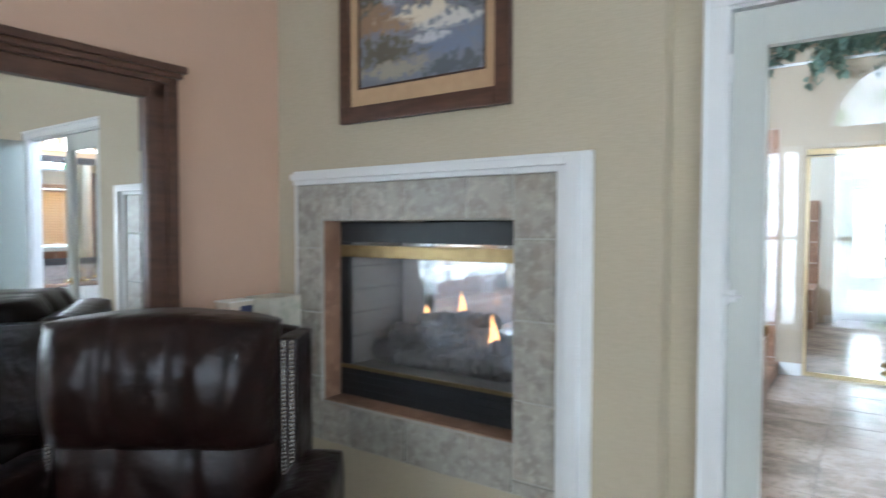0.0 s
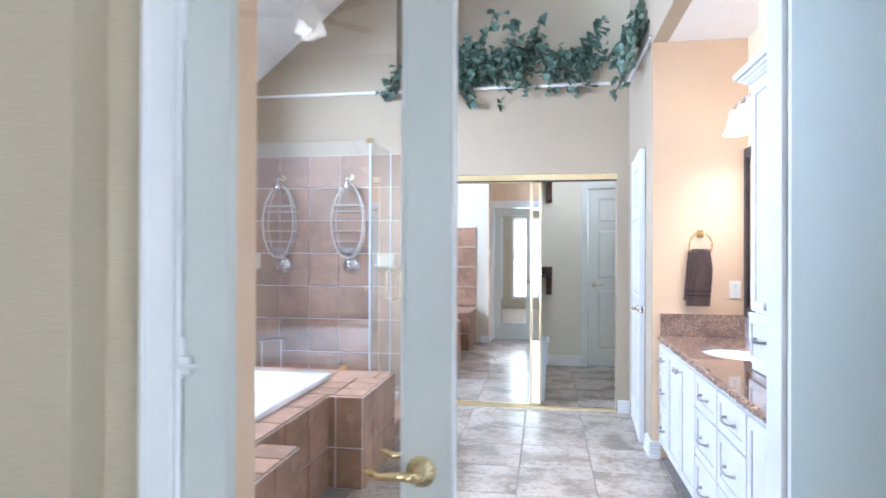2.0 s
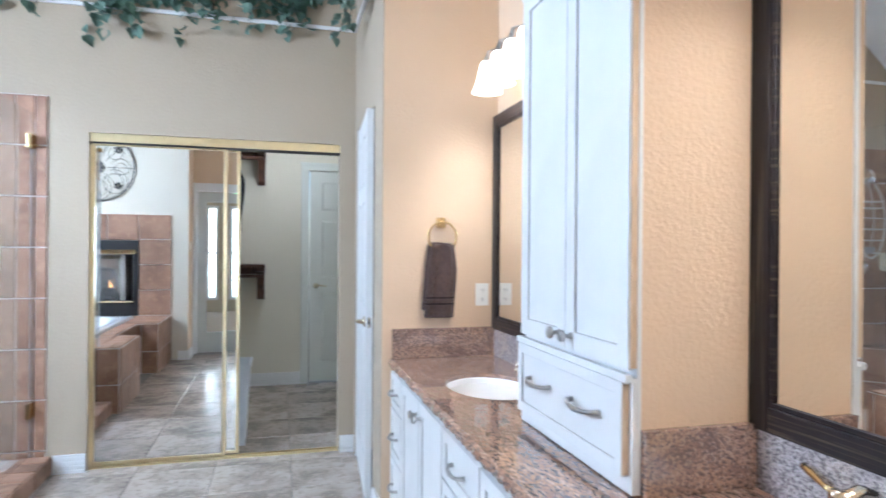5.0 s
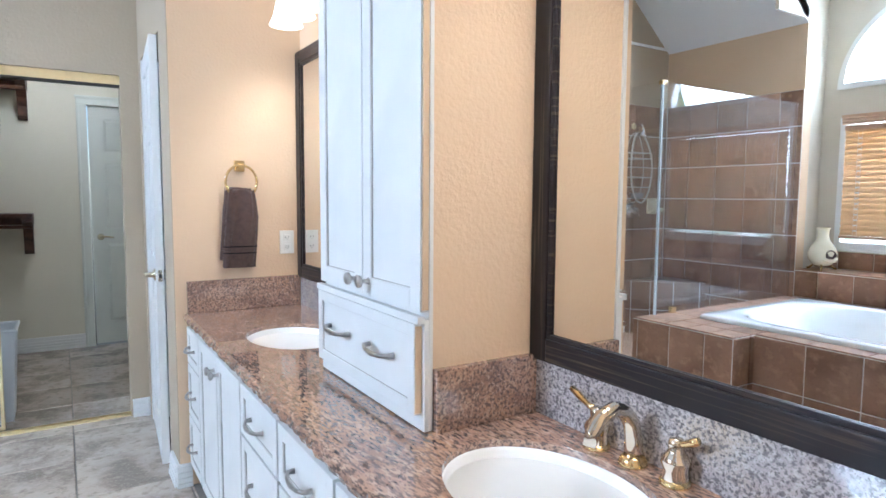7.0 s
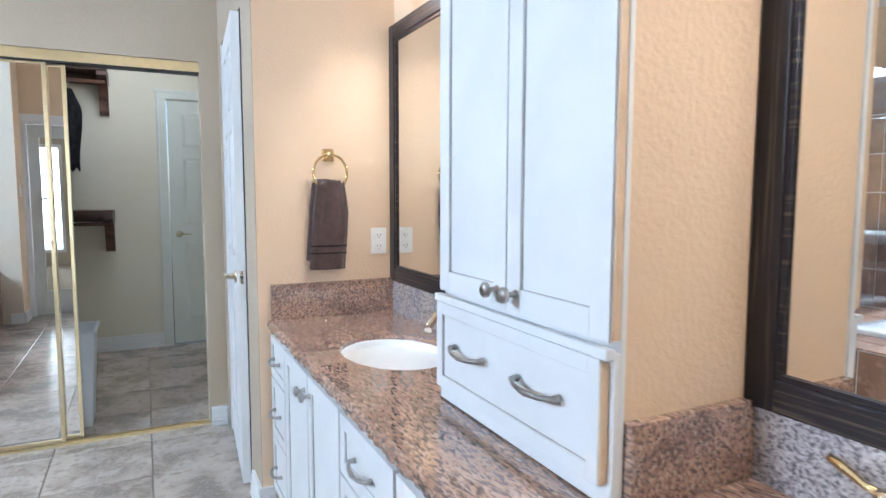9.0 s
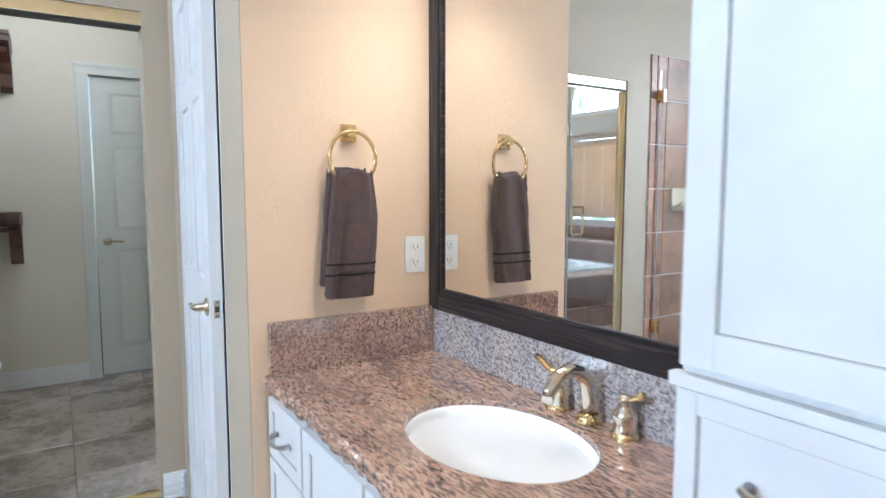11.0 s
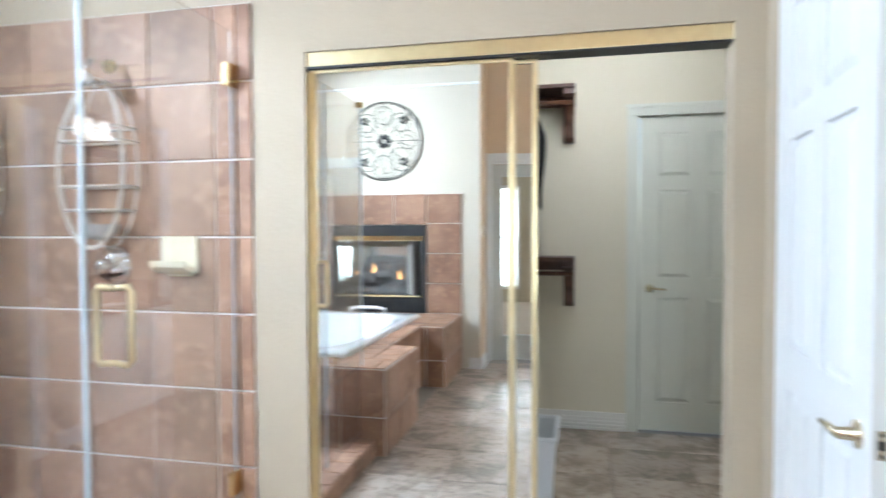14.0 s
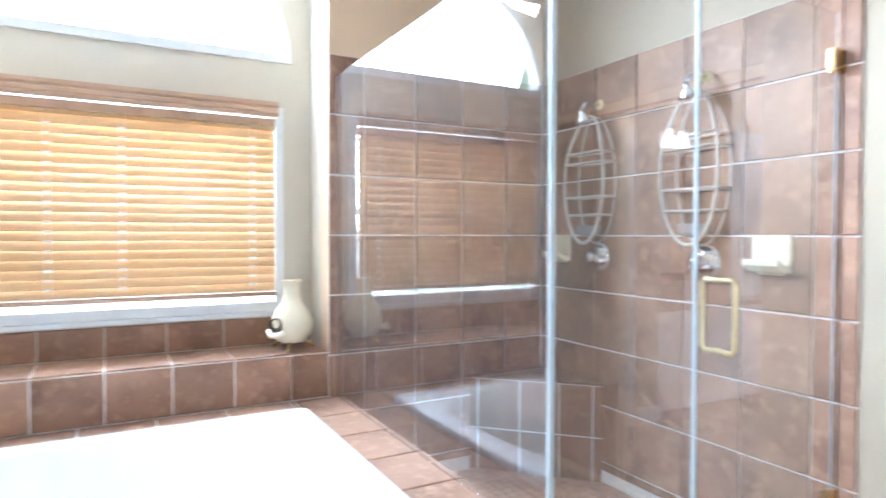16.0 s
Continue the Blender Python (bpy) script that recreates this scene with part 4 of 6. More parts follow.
def knob_on(parent, y, z):
    ob = part("knob", lathe([(0.010, 0.0), (0.006, 0.006), (0.006, 0.018), (0.016, 0.024), (0.017, 0.031), (0.012, 0.036), (0.001, 0.037)], pose(-0.019, 0, 0, 0, -90, 0), 20), PEWTER, parent, "pewter knob", True)
    ob.location = (0, y, z)
    return ob


def cabinet_unit(y0, y1, kind, label):
    c = thing("vanity_cabinet", (CF, (y0 + y1) / 2, 0), label, "cabinet", "vanity cabinets")
    w = y1 - y0
    part("body", boxes([(0.0, -w / 2 + 0.001, 0.10, XC - CF, w / 2 - 0.001, 0.788), (0.07, -w / 2 + 0.001, 0.0, XC - CF, w / 2 - 0.001, 0.10)]), CABINET, c)
    if kind == "doors":
        for s in (-1, 1):
            d = panel_front(c, "door", w / 2 - 0.012, 0.66)
            d.location = (0, s * w / 4, 0.44)
            knob_on(d, -s * (w / 4 - 0.035), 0.27)
    else:
        heights = [(0.605, 0.77), (0.36, 0.595), (0.115, 0.35)]
        for z0, z1 in heights:
            d = panel_front(c, "drawer", w - 0.016, z1 - z0, frame=0.032 if w < 0.35 else 0.04)
            d.location = (0, 0, (z0 + z1) / 2)
            pull(d, 0, 0, 0.10 if w < 0.35 else 0.125)
    return c


cabinet_unit(4.89, 5.172, "drawers", "white glazed drawer cabinet at the wall end of the vanity")
cabinet_unit(4.175, 4.89, "doors", "white glazed two-door cabinet under the sink")
cabinet_unit(3.765, 4.175, "drawers", "white glazed drawer cabinet with bow handles")
cabinet_unit(3.355, 3.765, "drawers", "white glazed drawer cabinet with bow handles")
cabinet_unit(2.64, 3.355, "doors", "white glazed two-door cabinet under the sink")
cabinet_unit(2.205, 2.64, "drawers", "white glazed drawer cabinet at the door end of the vanity")

# worktop with two oval cut-outs and a chiselled front edge
SINKS = [(1.358, 4.490), (1.358, 3.015)]
SA, SB = 0.180, 0.241


def worktop(x0, x1, y0, y1, z, holes):
    bm = bmesh.new()
    n = 48
    ys = sorted([y1] + [y0] + [b for _, cy in holes for b in (cy - 0.34, cy + 0.34)])
    for a, b in zip(ys, ys[1:]):
        hole = [h for h in holes if a < h[1] < b]
        if not hole:
            bm.faces.new([bm.verts.new(p) for p in ((x0, a, z), (x1, a, z), (x1, b, z), (x0, b, z))])
            continue
        cx, cy = hole[0]
        ring, rim = [], []
        for k in range(n):
            t = 2 * math.pi * k / n
            c, s = math.cos(t), math.sin(t)
            ring.append(bm.verts.new((cx + SA * c, cy + SB * s, z)))
            f = min((x1 - cx) / c if c > 1e-6 else (x0 - cx) / c if c < -1e-6 else 9, (b - cy) / s if s > 1e-6 else (a - cy) / s if s < -1e-6 else 9)
            rim.append(bm.verts.new((cx + f * c, cy + f * s, z)))
        low = [bm.verts.new((v.co.x, v.co.y, z - 0.03)) for v in ring]
        for k in range(n):
            q = (k + 1) % n
            bm.faces.new((ring[k], ring[q], rim[q], rim[k]))
            bm.faces.new((low[k], low[q], ring[q], ring[k]))
        for px, py in ((x0, a), (x1, a), (x1, b), (x0, b)):
            ang = math.atan2(py - cy, px - cx) % (2 * math.pi)
            k = int(ang / (2 * math.pi) * n)
            bm.faces.new((rim[k], bm.verts.new((px, py, z)), rim[(k + 1) % n]))
    # front edge, slightly uneven
    m = int((y1 - y0) / 0.02)
    prof = [(0, 0), (-0.012, -0.006), (-0.017, -0.018), (-0.012, -0.032), (0, -0.038), (0.03, -0.038)]
    cols = []
    for k in range(m + 1):
        y = y0 + (y1 - y0) * k / m
        j = random.uniform(-1, 1) * 0.004
        cols.append([bm.verts.new((x0 + dx + (j if i in (1, 2, 3) else 0), y, z + dz + (random.uniform(-1, 1) * 0.002 if i in (2, 3) else 0))) for i, (dx, dz) in enumerate(prof)])
    for a, b in zip(cols, cols[1:]):
        for i in range(len(prof) - 1):
            bm.faces.new((a[i], b[i], b[i + 1], a[i + 1]))
    bmesh.ops.remove_doubles(bm, verts=bm.verts[:], dist=0.0002)
    bmesh.ops.recalc_face_normals(bm, faces=bm.faces[:])
    return bm


top = thing("vanity_worktop", (0, 0, 0), "polished brown speckled granite worktop with a chiselled edge", "worktop")
part("slab", worktop(1.07, XC, 2.195, 5.177, CT, SINKS), GRANITE, top)
TWY0, TWY1, TWX = 3.360, 3.992, 1.312
for x0, y0, x1, y1 in ((1.072, 5.155, XC - 0.022, 5.177), (XC - 0.022, TWY1 + 0.022, XC, 5.155), (TWX + 0.002, TWY1, XC - 0.0, TWY1 + 0.022), (TWX, TWY0 - 0.022, XC, TWY0), (XC - 0.022, 2.195, XC, TWY0 - 0.022)):
    part("backsplash", box(x0, y0, CT, x1, y1, 0.968 if x0 > 1.5 else 0.978, 0.003), GREY_GRANITE if x0 > 1.5 else GRANITE, top, "grey speckled granite" if x0 > 1.5 else "")

# basins and taps
BRASSY = material("warm_chrome", (0.74, 0.70, 0.62), 0.10, 1.0, grain=[(20, 2, (0.80, 0.66, 0.42), 0.5, 0.48, 0.65)])
for cx, cy in SINKS:
    s = thing("sink_basin", (cx, cy, CT + 0.005), "oval white undermount sink basin", "sink", "sink basins")
    rings = [[(q[0], q[1], q[2]) for q in rounded_ring(0, 0, SA + e, SB + e, 2, z, 48)] for e, z in ((0.012, -0.024), (0.0, -0.022), (-0.004, -0.03), (-0.012, -0.07), (-0.045, -0.12), (-0.10, -0.145))]
    part("bowl", loft(rings), WHITE, s, smooth=True)
    part("drain", lathe([(0.001, -0.139), (0.02, -0.139), (0.024, -0.143)], Matrix(), 20), CHROME, s, "chrome drain", True)
    f = thing("faucet", (1.577, cy - (0.055 if cy > 4 else 0.02), CT), "widespread polished faucet with two lever handles, brass and chrome", "faucet", "faucets")
    arch_line = [(0, 0, 0.005), (0, 0, 0.055), (-0.010, 0, 0.092), (-0.032, 0, 0.118), (-0.064, 0, 0.128), (-0.096, 0, 0.118), (-0.120, 0, 0.090), (-0.127, 0, 0.066)]
    part("spout", tube(arch_line, 0.016, 18, radii=[0.021, 0.0185, 0.0175, 0.0165, 0.016, 0.0155, 0.0145, 0.0135]), BRASSY, f, "arched spout", True)
    part("spout_base", lathe([(0.030, 0.0), (0.030, 0.006), (0.026, 0.014), (0.023, 0.020), (0.001, 0.020)], Matrix(), 24), BRASS, f, "brass ring", True)
    for sgn in (-1, 1):
        at = pose(0.0, sgn * 0.102, 0)
        h = part("valve", lathe([(0.026, 0.010), (0.023, 0.030), (0.028, 0.044), (0.027, 0.052), (0.019, 0.062), (0.014, 0.070), (0.016, 0.080), (0.013, 0.090), (0.001, 0.092)], at, 24), BRASSY, f, smooth=True)
        part("base_ring", lathe([(0.030, 0.0), (0.030, 0.006), (0.027, 0.012), (0.001, 0.012)], at, 24), BRASS, h, "brass ring", True)
        reach = 0.092 if sgn > 0 else 0.055
        lever_line = [(0.0, sgn * 0.102, 0.082), (0.004 * sgn, sgn * (0.102 + 0.35 * reach), 0.086), (0.010 * sgn, sgn * (0.102 + 0.75 * reach), 0.098), (0.012 * sgn, sgn * (0.102 + reach), 0.106)]
        part("lever", tube(lever_line, 0.007, 12, radii=[0.0085, 0.006, 0.0085, 0.0075]), BRASS, h, "brass lever", True)

# tower: drywall column with a white cabinet on its face
setting("wall_tower", box(TWX, TWY0, CT + 0.001, XC, TWY1, 2.83), PEACH, "peach column that carries the tower cabinet")
tower = thing("tower_cabinet", (1.299, (TWY0 + TWY1) / 2, CT), "tall white glazed cabinet standing on the granite worktop", "cabinet")
tw = TWY1 - TWY0 + 0.012
part("body", boxes([(0.0, -tw / 2, 0.004, TWX - 1.301, tw / 2, 1.39)], 0.002), CABINET, tower)
# wood colour that holds the peach reflected onto the front edges
EDGE_TINT = material("peach_tinted_edge", (0.62, 0.46, 0.30), 0.6, grain=[(20, 3, (0.54, 0.38, 0.24), 0.6, 0.4, 0.7)])
for s in (-1, 1):
    d = panel_front(tower, "door", tw / 2 - 0.01, 1.075, frame=0.05)
    d.location = (0, s * (tw / 4 - 0.003), 0.822)
    knob_on(d, -s * (tw / 4 - 0.039), -0.498)
d = panel_front(tower, "drawer", tw - 0.03, 0.215, frame=0.03)
d.location = (-0.012, 0, 0.150)
for s in (-1, 1):
    pull(d, s * 0.135, 0.012, 0.135)
part("plinth", box(-0.012, -tw / 2, 0.004, 0, tw / 2, 0.268, 0.002), CABINET, tower)
part("edge_strip", box(-0.016, -tw / 2 + 0.001, 0.29, -0.001, -tw / 2 + 0.006, 1.355), EDGE_TINT, tower, "wood-coloured door edge with the wall's peach reflection in it")
part("edge_strip", box(-0.029, -tw / 2 + 0.011, 0.048, -0.013, -tw / 2 + 0.0155, 0.252), EDGE_TINT, tower, "wood-coloured drawer edge with the wall's peach reflection in it")
part("ledge", box(-0.030, -tw / 2, 0.258, -0.011, tw / 2, 0.276, 0.003), CABINET, tower)
crown = bmesh.new()
for k, (e, z0, z1) in enumerate(((0.0, 1.355, 1.372), (0.012, 1.372, 1.380), (0.028, 1.380, 1.392), (0.046, 1.392, 1.404), (0.062, 1.404, 1.420), (0.066, 1.420, 1.432))):
    box_into(crown, -0.019 - e, -tw / 2 - e, z0, TWX - 1.301, tw / 2 + e, z1)
part("crown", crown, CABINET, tower, "stepped crown moulding")

# framed mirrors
def framed_mirror(y0, y1, z0, z1):
    m = thing("wall_mirror", (XC - 0.002, (y0 + y1) / 2, z0), "large wall mirror in a dark espresso wood frame", "mirror", "vanity mirrors")
    w, h, b = (y1 - y0) / 2, z1 - z0, 0.058
    part("glass", box(-0.016, -w + 0.01, 0.01, -0.002, w - 0.01, h - 0.01), MIRROR, m, "clear mirror glass")
    for name, r in (("stile", (-w, 0, -w + b, h)), ("stile", (w - b, 0, w, h)), ("rail", (-w + b, 0, w - b, b)), ("rail", (-w + b, h - b, w - b, h))):
        a0, z_0, a1, z_1 = r
        part(name, box(-0.028, a0, z_0, -0.0161, a1, z_1, 0.004), ESPRESSO_UPRIGHT if name == "stile" else ESPRESSO, m)
    for r in ((-0.0235, -w + b, b, -0.0162, -w + b + 0.012, h - b), (-0.0235, w - b - 0.012, b, -0.0162, w - b, h - b), (-0.0235, -w + b + 0.012, b, -0.0162, w - b - 0.012, b + 0.012), (-0.0235, -w + b + 0.012, h - b - 0.012, -0.0162, w - b - 0.012, h - b)):
        part("inner_bead", box(*r, 0.002), ESPRESSO, m)


framed_mirror(TWY1 + 0.006, 5.172, 0.968, 2.075)
framed_mirror(2.26, TWY0 - 0.003, 0.968, 2.075)


# vanity lights
def vanity_light(cy):
    v = thing("vanity_light", (XC, cy, 2.28), "polished bar light with four lit frosted bell shades", "wall lamp", "vanity lights")
    part("bar", tube([(-0.055, -0.30, 0.045), (-0.055, 0.30, 0.045)], 0.011, 12), CHROME, v, smooth=True)
    part("backplate", box(-0.022, -0.12, -0.01, -0.001, 0.12, 0.10, 0.006), CHROME, v)
    part("bracket", tube([(-0.02, 0, 0.045), (-0.055, 0, 0.045)], 0.012, 10), CHROME, v, smooth=True)
    for y in (-0.24, -0.08, 0.08, 0.24):
        part("socket", tube([(-0.055, y, 0.045), (-0.12, y, 0.052), (-0.155, y, 0.036), (-0.16, y, 0.0), (-0.16, y, -0.022)], 0.011, 12, radii=[0.008, 0.008, 0.010, 0.020, 0.026]), CHROME, v, "polished arm", True)
        part("shade", lathe([(0.027, -0.012), (0.034, -0.024), (0.043, -0.070), (0.055, -0.118), (0.072, -0.156), (0.070, -0.157), (0.053, -0.116), (0.040, -0.070), (0.030, -0.024), (0.001, -0.018)], pose(-0.16, y, 0.0), 28), LIT_GLASS, v, "lit frosted glass bell shade", True)
        point_lamp("bulb", XC - 0.16, cy + y, 2.28 - 0.082, 7.6, (1.0, 0.86, 0.69), 0.022)


vanity_light(4.65)
vanity_light(2.80)

# towel ring with towel
ring = thing("towel_ring", (1.322, 5.177, 1.515), "polished brass towel ring on the peach wall", "towel ring")
part("mount", boxes([(-0.024, -0.012, -0.026, 0.024, 0, 0.026), (-0.012, -0.045, -0.012, 0.012, -0.012, 0.012)], 0.004), BRASS, ring)
part("hoop", tube([(0.072 * math.sin(a), -0.04, -0.075 + 0.078 * math.cos(a)) for a in [2 * math.pi * k / 40 for k in range(40)]], 0.006, 10, True), BRASS, ring, smooth=True)


def towel_mesh():
    bm = bmesh.new()
    nu, nv = 44, 60
    grid = []
    for j in range(nv + 1):
        row = []
        v = j / nv
        z = -0.12 - 0.36 * v
        half = 0.062 + 0.014 * min(1, v * 3)
        for i in range(nu):
            a = 2 * math.pi * i / nu
            fold = 0.006 * math.sin(5 * a + 1.3) * (1 - 0.55 * v) + 0.004 * math.sin(9 * a + 4 * v)
            x = half * math.copysign(abs(math.cos(a)) ** 0.55, math.cos(a)) + 0.01 * math.sin(3 * v + 1)
            y = -0.042 + (0.020 + fold) * math.copysign(abs(math.sin(a)) ** 0.7, math.sin(a))
            lift = 0.012 * math.sin(7 * a) * (1 - v) ** 4
            dz = 0.018 if (math.sin(a) > 0 and j == nv) else 0
            groove = 0.003 if 0.72 < v < 0.735 or 0.79 < v < 0.805 else 0
            rough = random.Random(i * 977 + j * 31).uniform(-1, 1) * 0.0014
            row.append(bm.verts.new((x + rough, y + groove + rough, z + lift + dz)))
        grid.append(row)
    for a, b in zip(grid, grid[1:]):
        for i in range(nu):
            bm.faces.new((a[i], a[(i + 1) % nu], b[(i + 1) % nu], b[i]))
    bm.faces.new(grid[0])
    bm.faces.new(grid[-1][::-1])
    bmesh.ops.recalc_face_normals(bm, faces=bm.faces[:])
    return bm


towel = thing("hand_towel", (1.312, 5.177, 1.515), "dark brown terry hand towel hung through the brass ring", "towel")
part("cloth", towel_mesh(), TOWEL, towel, smooth=True)
back = part("back_layer", towel_mesh(), TOWEL, towel, smooth=True)
back.matrix_local = pose(-0.011, 0.004, 0.0) @ Matrix.Diagonal((0.98, 0.72, 0.925, 1.0))


def towel_band(v0, v1):
    """A flat woven strip that follows the towel's folds."""
    rings = []
    for v in (v0, v1):
        half = 0.062 + 0.014 + 0.002
        row = []
        for i in range(44):
            a = 2 * math.pi * i / 44
            fold = 0.006 * math.sin(5 * a + 1.3) * (1 - 0.55 * v) + 0.004 * math.sin(9 * a + 4 * v)
            row.append((half * math.copysign(abs(math.cos(a)) ** 0.55, math.cos(a)) + 0.01 * math.sin(3 * v + 1), -0.042 + (0.0225 + fold) * math.copysign(abs(math.sin(a)) ** 0.7, math.sin(a)), -0.12 - 0.36 * v))
        rings.append(row)
    return loft(rings, cap=False)


for v in (0.715, 0.80):
    part("woven_band", towel_band(v, v + 0.016), CLOTH_DARK, towel, "flat darker woven band")


def outlet(m, gang=1):
    o = thing("wall_outlet", m, "white double wall outlet with cover plate", "outlet")
    part("plate", box(-0.036, -0.006, -0.058, 0.036, 0, 0.058, 0.003), PLASTIC, o)
    for z in (-0.024, 0.024):
        s = part("socket", box(-0.017, -0.009, z - 0.015, 0.017, -0.005, z + 0.015, 0.003), PLASTIC, o)
        part("slot", boxes([(-0.008, -0.0096, z - 0.004, -0.006, -0.0088, z + 0.008), (0.006, -0.0096, z - 0.004, 0.008, -0.0088, z + 0.006), (-0.002, -0.0096, z - 0.011, 0.002, -0.0088, z - 0.007)]), BLACK_METAL, s, "dark slots")


outlet((1.548, 5.177, 1.145))
sw = thing("light_switch", pose(-0.546, 2.40, 1.38, 0, 0, 90), "white single light switch on the peach wall", "switch")
part("plate", box(-0.036, -0.006, -0.06, 0.036, 0, 0.06, 0.003), PLASTIC, sw)
for x in (0.0,):
    part("toggle", box(x - 0.006, -0.016, -0.008, x + 0.006, -0.005, 0.014, 0.002), PLASTIC, sw)


# ---- doors ----
def six_panel_door(name, m, w, h, label, mat, knob_side=1, handle=True, knob_z=0.975):
    """Hinge line at the origin, leaf along +x, faces along y."""
    d = thing(name, m, label, "door")
    t = 0.018
    sx, mid = 0.11, 0.10
    pw = (w - 2 * sx - mid) / 2
    xs = [(sx, sx + pw), (sx + pw + mid, w - sx)]
    zs = [(0.20, 0.43 * h), (0.49 * h, 0.77 * h), (0.81 * h, h - 0.11)]
    frame_rows = [(0, -t, 0, sx, t, h), (w - sx, -t, 0, w, t, h), (sx + pw, -t, 0, sx + pw + mid, t, h)]
    for x0, x1 in xs:
        zz = 0
        for z0, z1 in zs:
            frame_rows.append((x0, -t, zz, x1, t, z0))
            zz = z1
        frame_rows.append((x0, -t, zz, x1, t, h))
    part("leaf", boxes(frame_rows), mat, d)
    for x0, x1 in xs:
        for z0, z1 in zs:
            bm = bmesh.new()
            box_into(bm, x0, -t + 0.013, z0, x1, t - 0.013, z1)
            e = 0.030
            for s in (-1, 1):
                lo = [bm.verts.new(p) for p in ((x0 + 0.008, s * (t - 0.0128), z0 + 0.008), (x1 - 0.008, s * (t - 0.0128), z0 + 0.008), (x1 - 0.008, s * (t - 0.0128), z1 - 0.008), (x0 + 0.008, s * (t - 0.0128), z1 - 0.008))]
                hi = [bm.verts.new(p) for p in ((x0 + e, s * (t - 0.001), z0 + e), (x1 - e, s * (t - 0.001), z0 + e), (x1 - e, s * (t - 0.001), z1 - e), (x0 + e, s * (t - 0.001), z1 - e))]
                bm.faces.new(hi)
                for k in range(4):
                    bm.faces.new((lo[k], lo[(k + 1) % 4], hi[(k + 1) % 4], hi[k]))
            bmesh.ops.recalc_face_normals(bm, faces=bm.faces[:])
            part("panel", bm, mat, d)
    if handle:
        for s in (-1, 1):
            hd = part("handle", lathe([(0.030, 0.0), (0.030, 0.006), (0.014, 0.012), (0.012, 0.04), (0.001, 0.042)], pose(w - 0.065, s * t, knob_z, -90 * s, 0, 0), 20), SATIN_BRASS, d, "brass lever handle", True)
            part("lever", tube([(w - 0.065, s * (t + 0.04), knob_z), (w - 0.10, s * (t + 0.045), knob_z + 0.004), (w - 0.165, s * (t + 0.04), knob_z - 0.004)], 0.008, 10, radii=[0.010, 0.008, 0.007]), SATIN_BRASS, hd, smooth=True)
        plate = part("latch_plate", box(w - 0.0005, -0.0095, knob_z - 0.029, w + 0.0015, 0.0095, knob_z + 0.029), NAIL, d, "pale metal latch plate")
        part("latch_hole", boxes([(w + 0.0016, -0.006, knob_z - 0.009, w + 0.0022, 0.006, knob_z + 0.009), (w + 0.0016, -0.003, knob_z + 0.018, w + 0.0022, 0.003, knob_z + 0.024), (w + 0.0016, -0.003, knob_z - 0.024, w + 0.0022, 0.003, knob_z - 0.018)]), BLACK_METAL, plate, "dark bolt hole")
    return d


# small inner door, hinged at the far jamb and a little ajar into the bathroom
six_panel_door("door_1", pose(1.045, 6.20, 0.01, 0, 0, -93.6), 0.735, 2.135, "white six-panel door standing slightly ajar, brass lever", TRIM, knob_z=0.965)
setting("door_jamb", boxes([(XR + 0.002, 5.44, 0, XR + 0.10, 5.461, 2.16), (XR + 0.002, 6.206, 0, XR + 0.10, 6.22, 2.16)], 0.002), TRIM, "white casing of the small inner door")
# closet back door
six_panel_door("door_2", pose(1.585, 8.535, 0.012, 0, 0, 180), 0.76, 2.149, "pale painted six-panel door, closed, with brass lever", DOOR_PAINT, knob_z=0.98)
setting("door_trim", boxes([(0.735, 8.482, 0, 0.815, 8.5, 2.165), (1.59, 8.482, 0, 1.66, 8.5, 2.165), (0.735, 8.482, 2.165, 1.66, 8.5, 2.235), (0.725, 8.476, 2.225, 1.67, 8.5, 2.245), (0.741, 8.475, 0, 0.757, 8.482, 2.165), (0.741, 8.475, 2.215, 1.654, 8.482, 2.2245)], 0.004), DOOR_PAINT, "white moulded closet door casing")


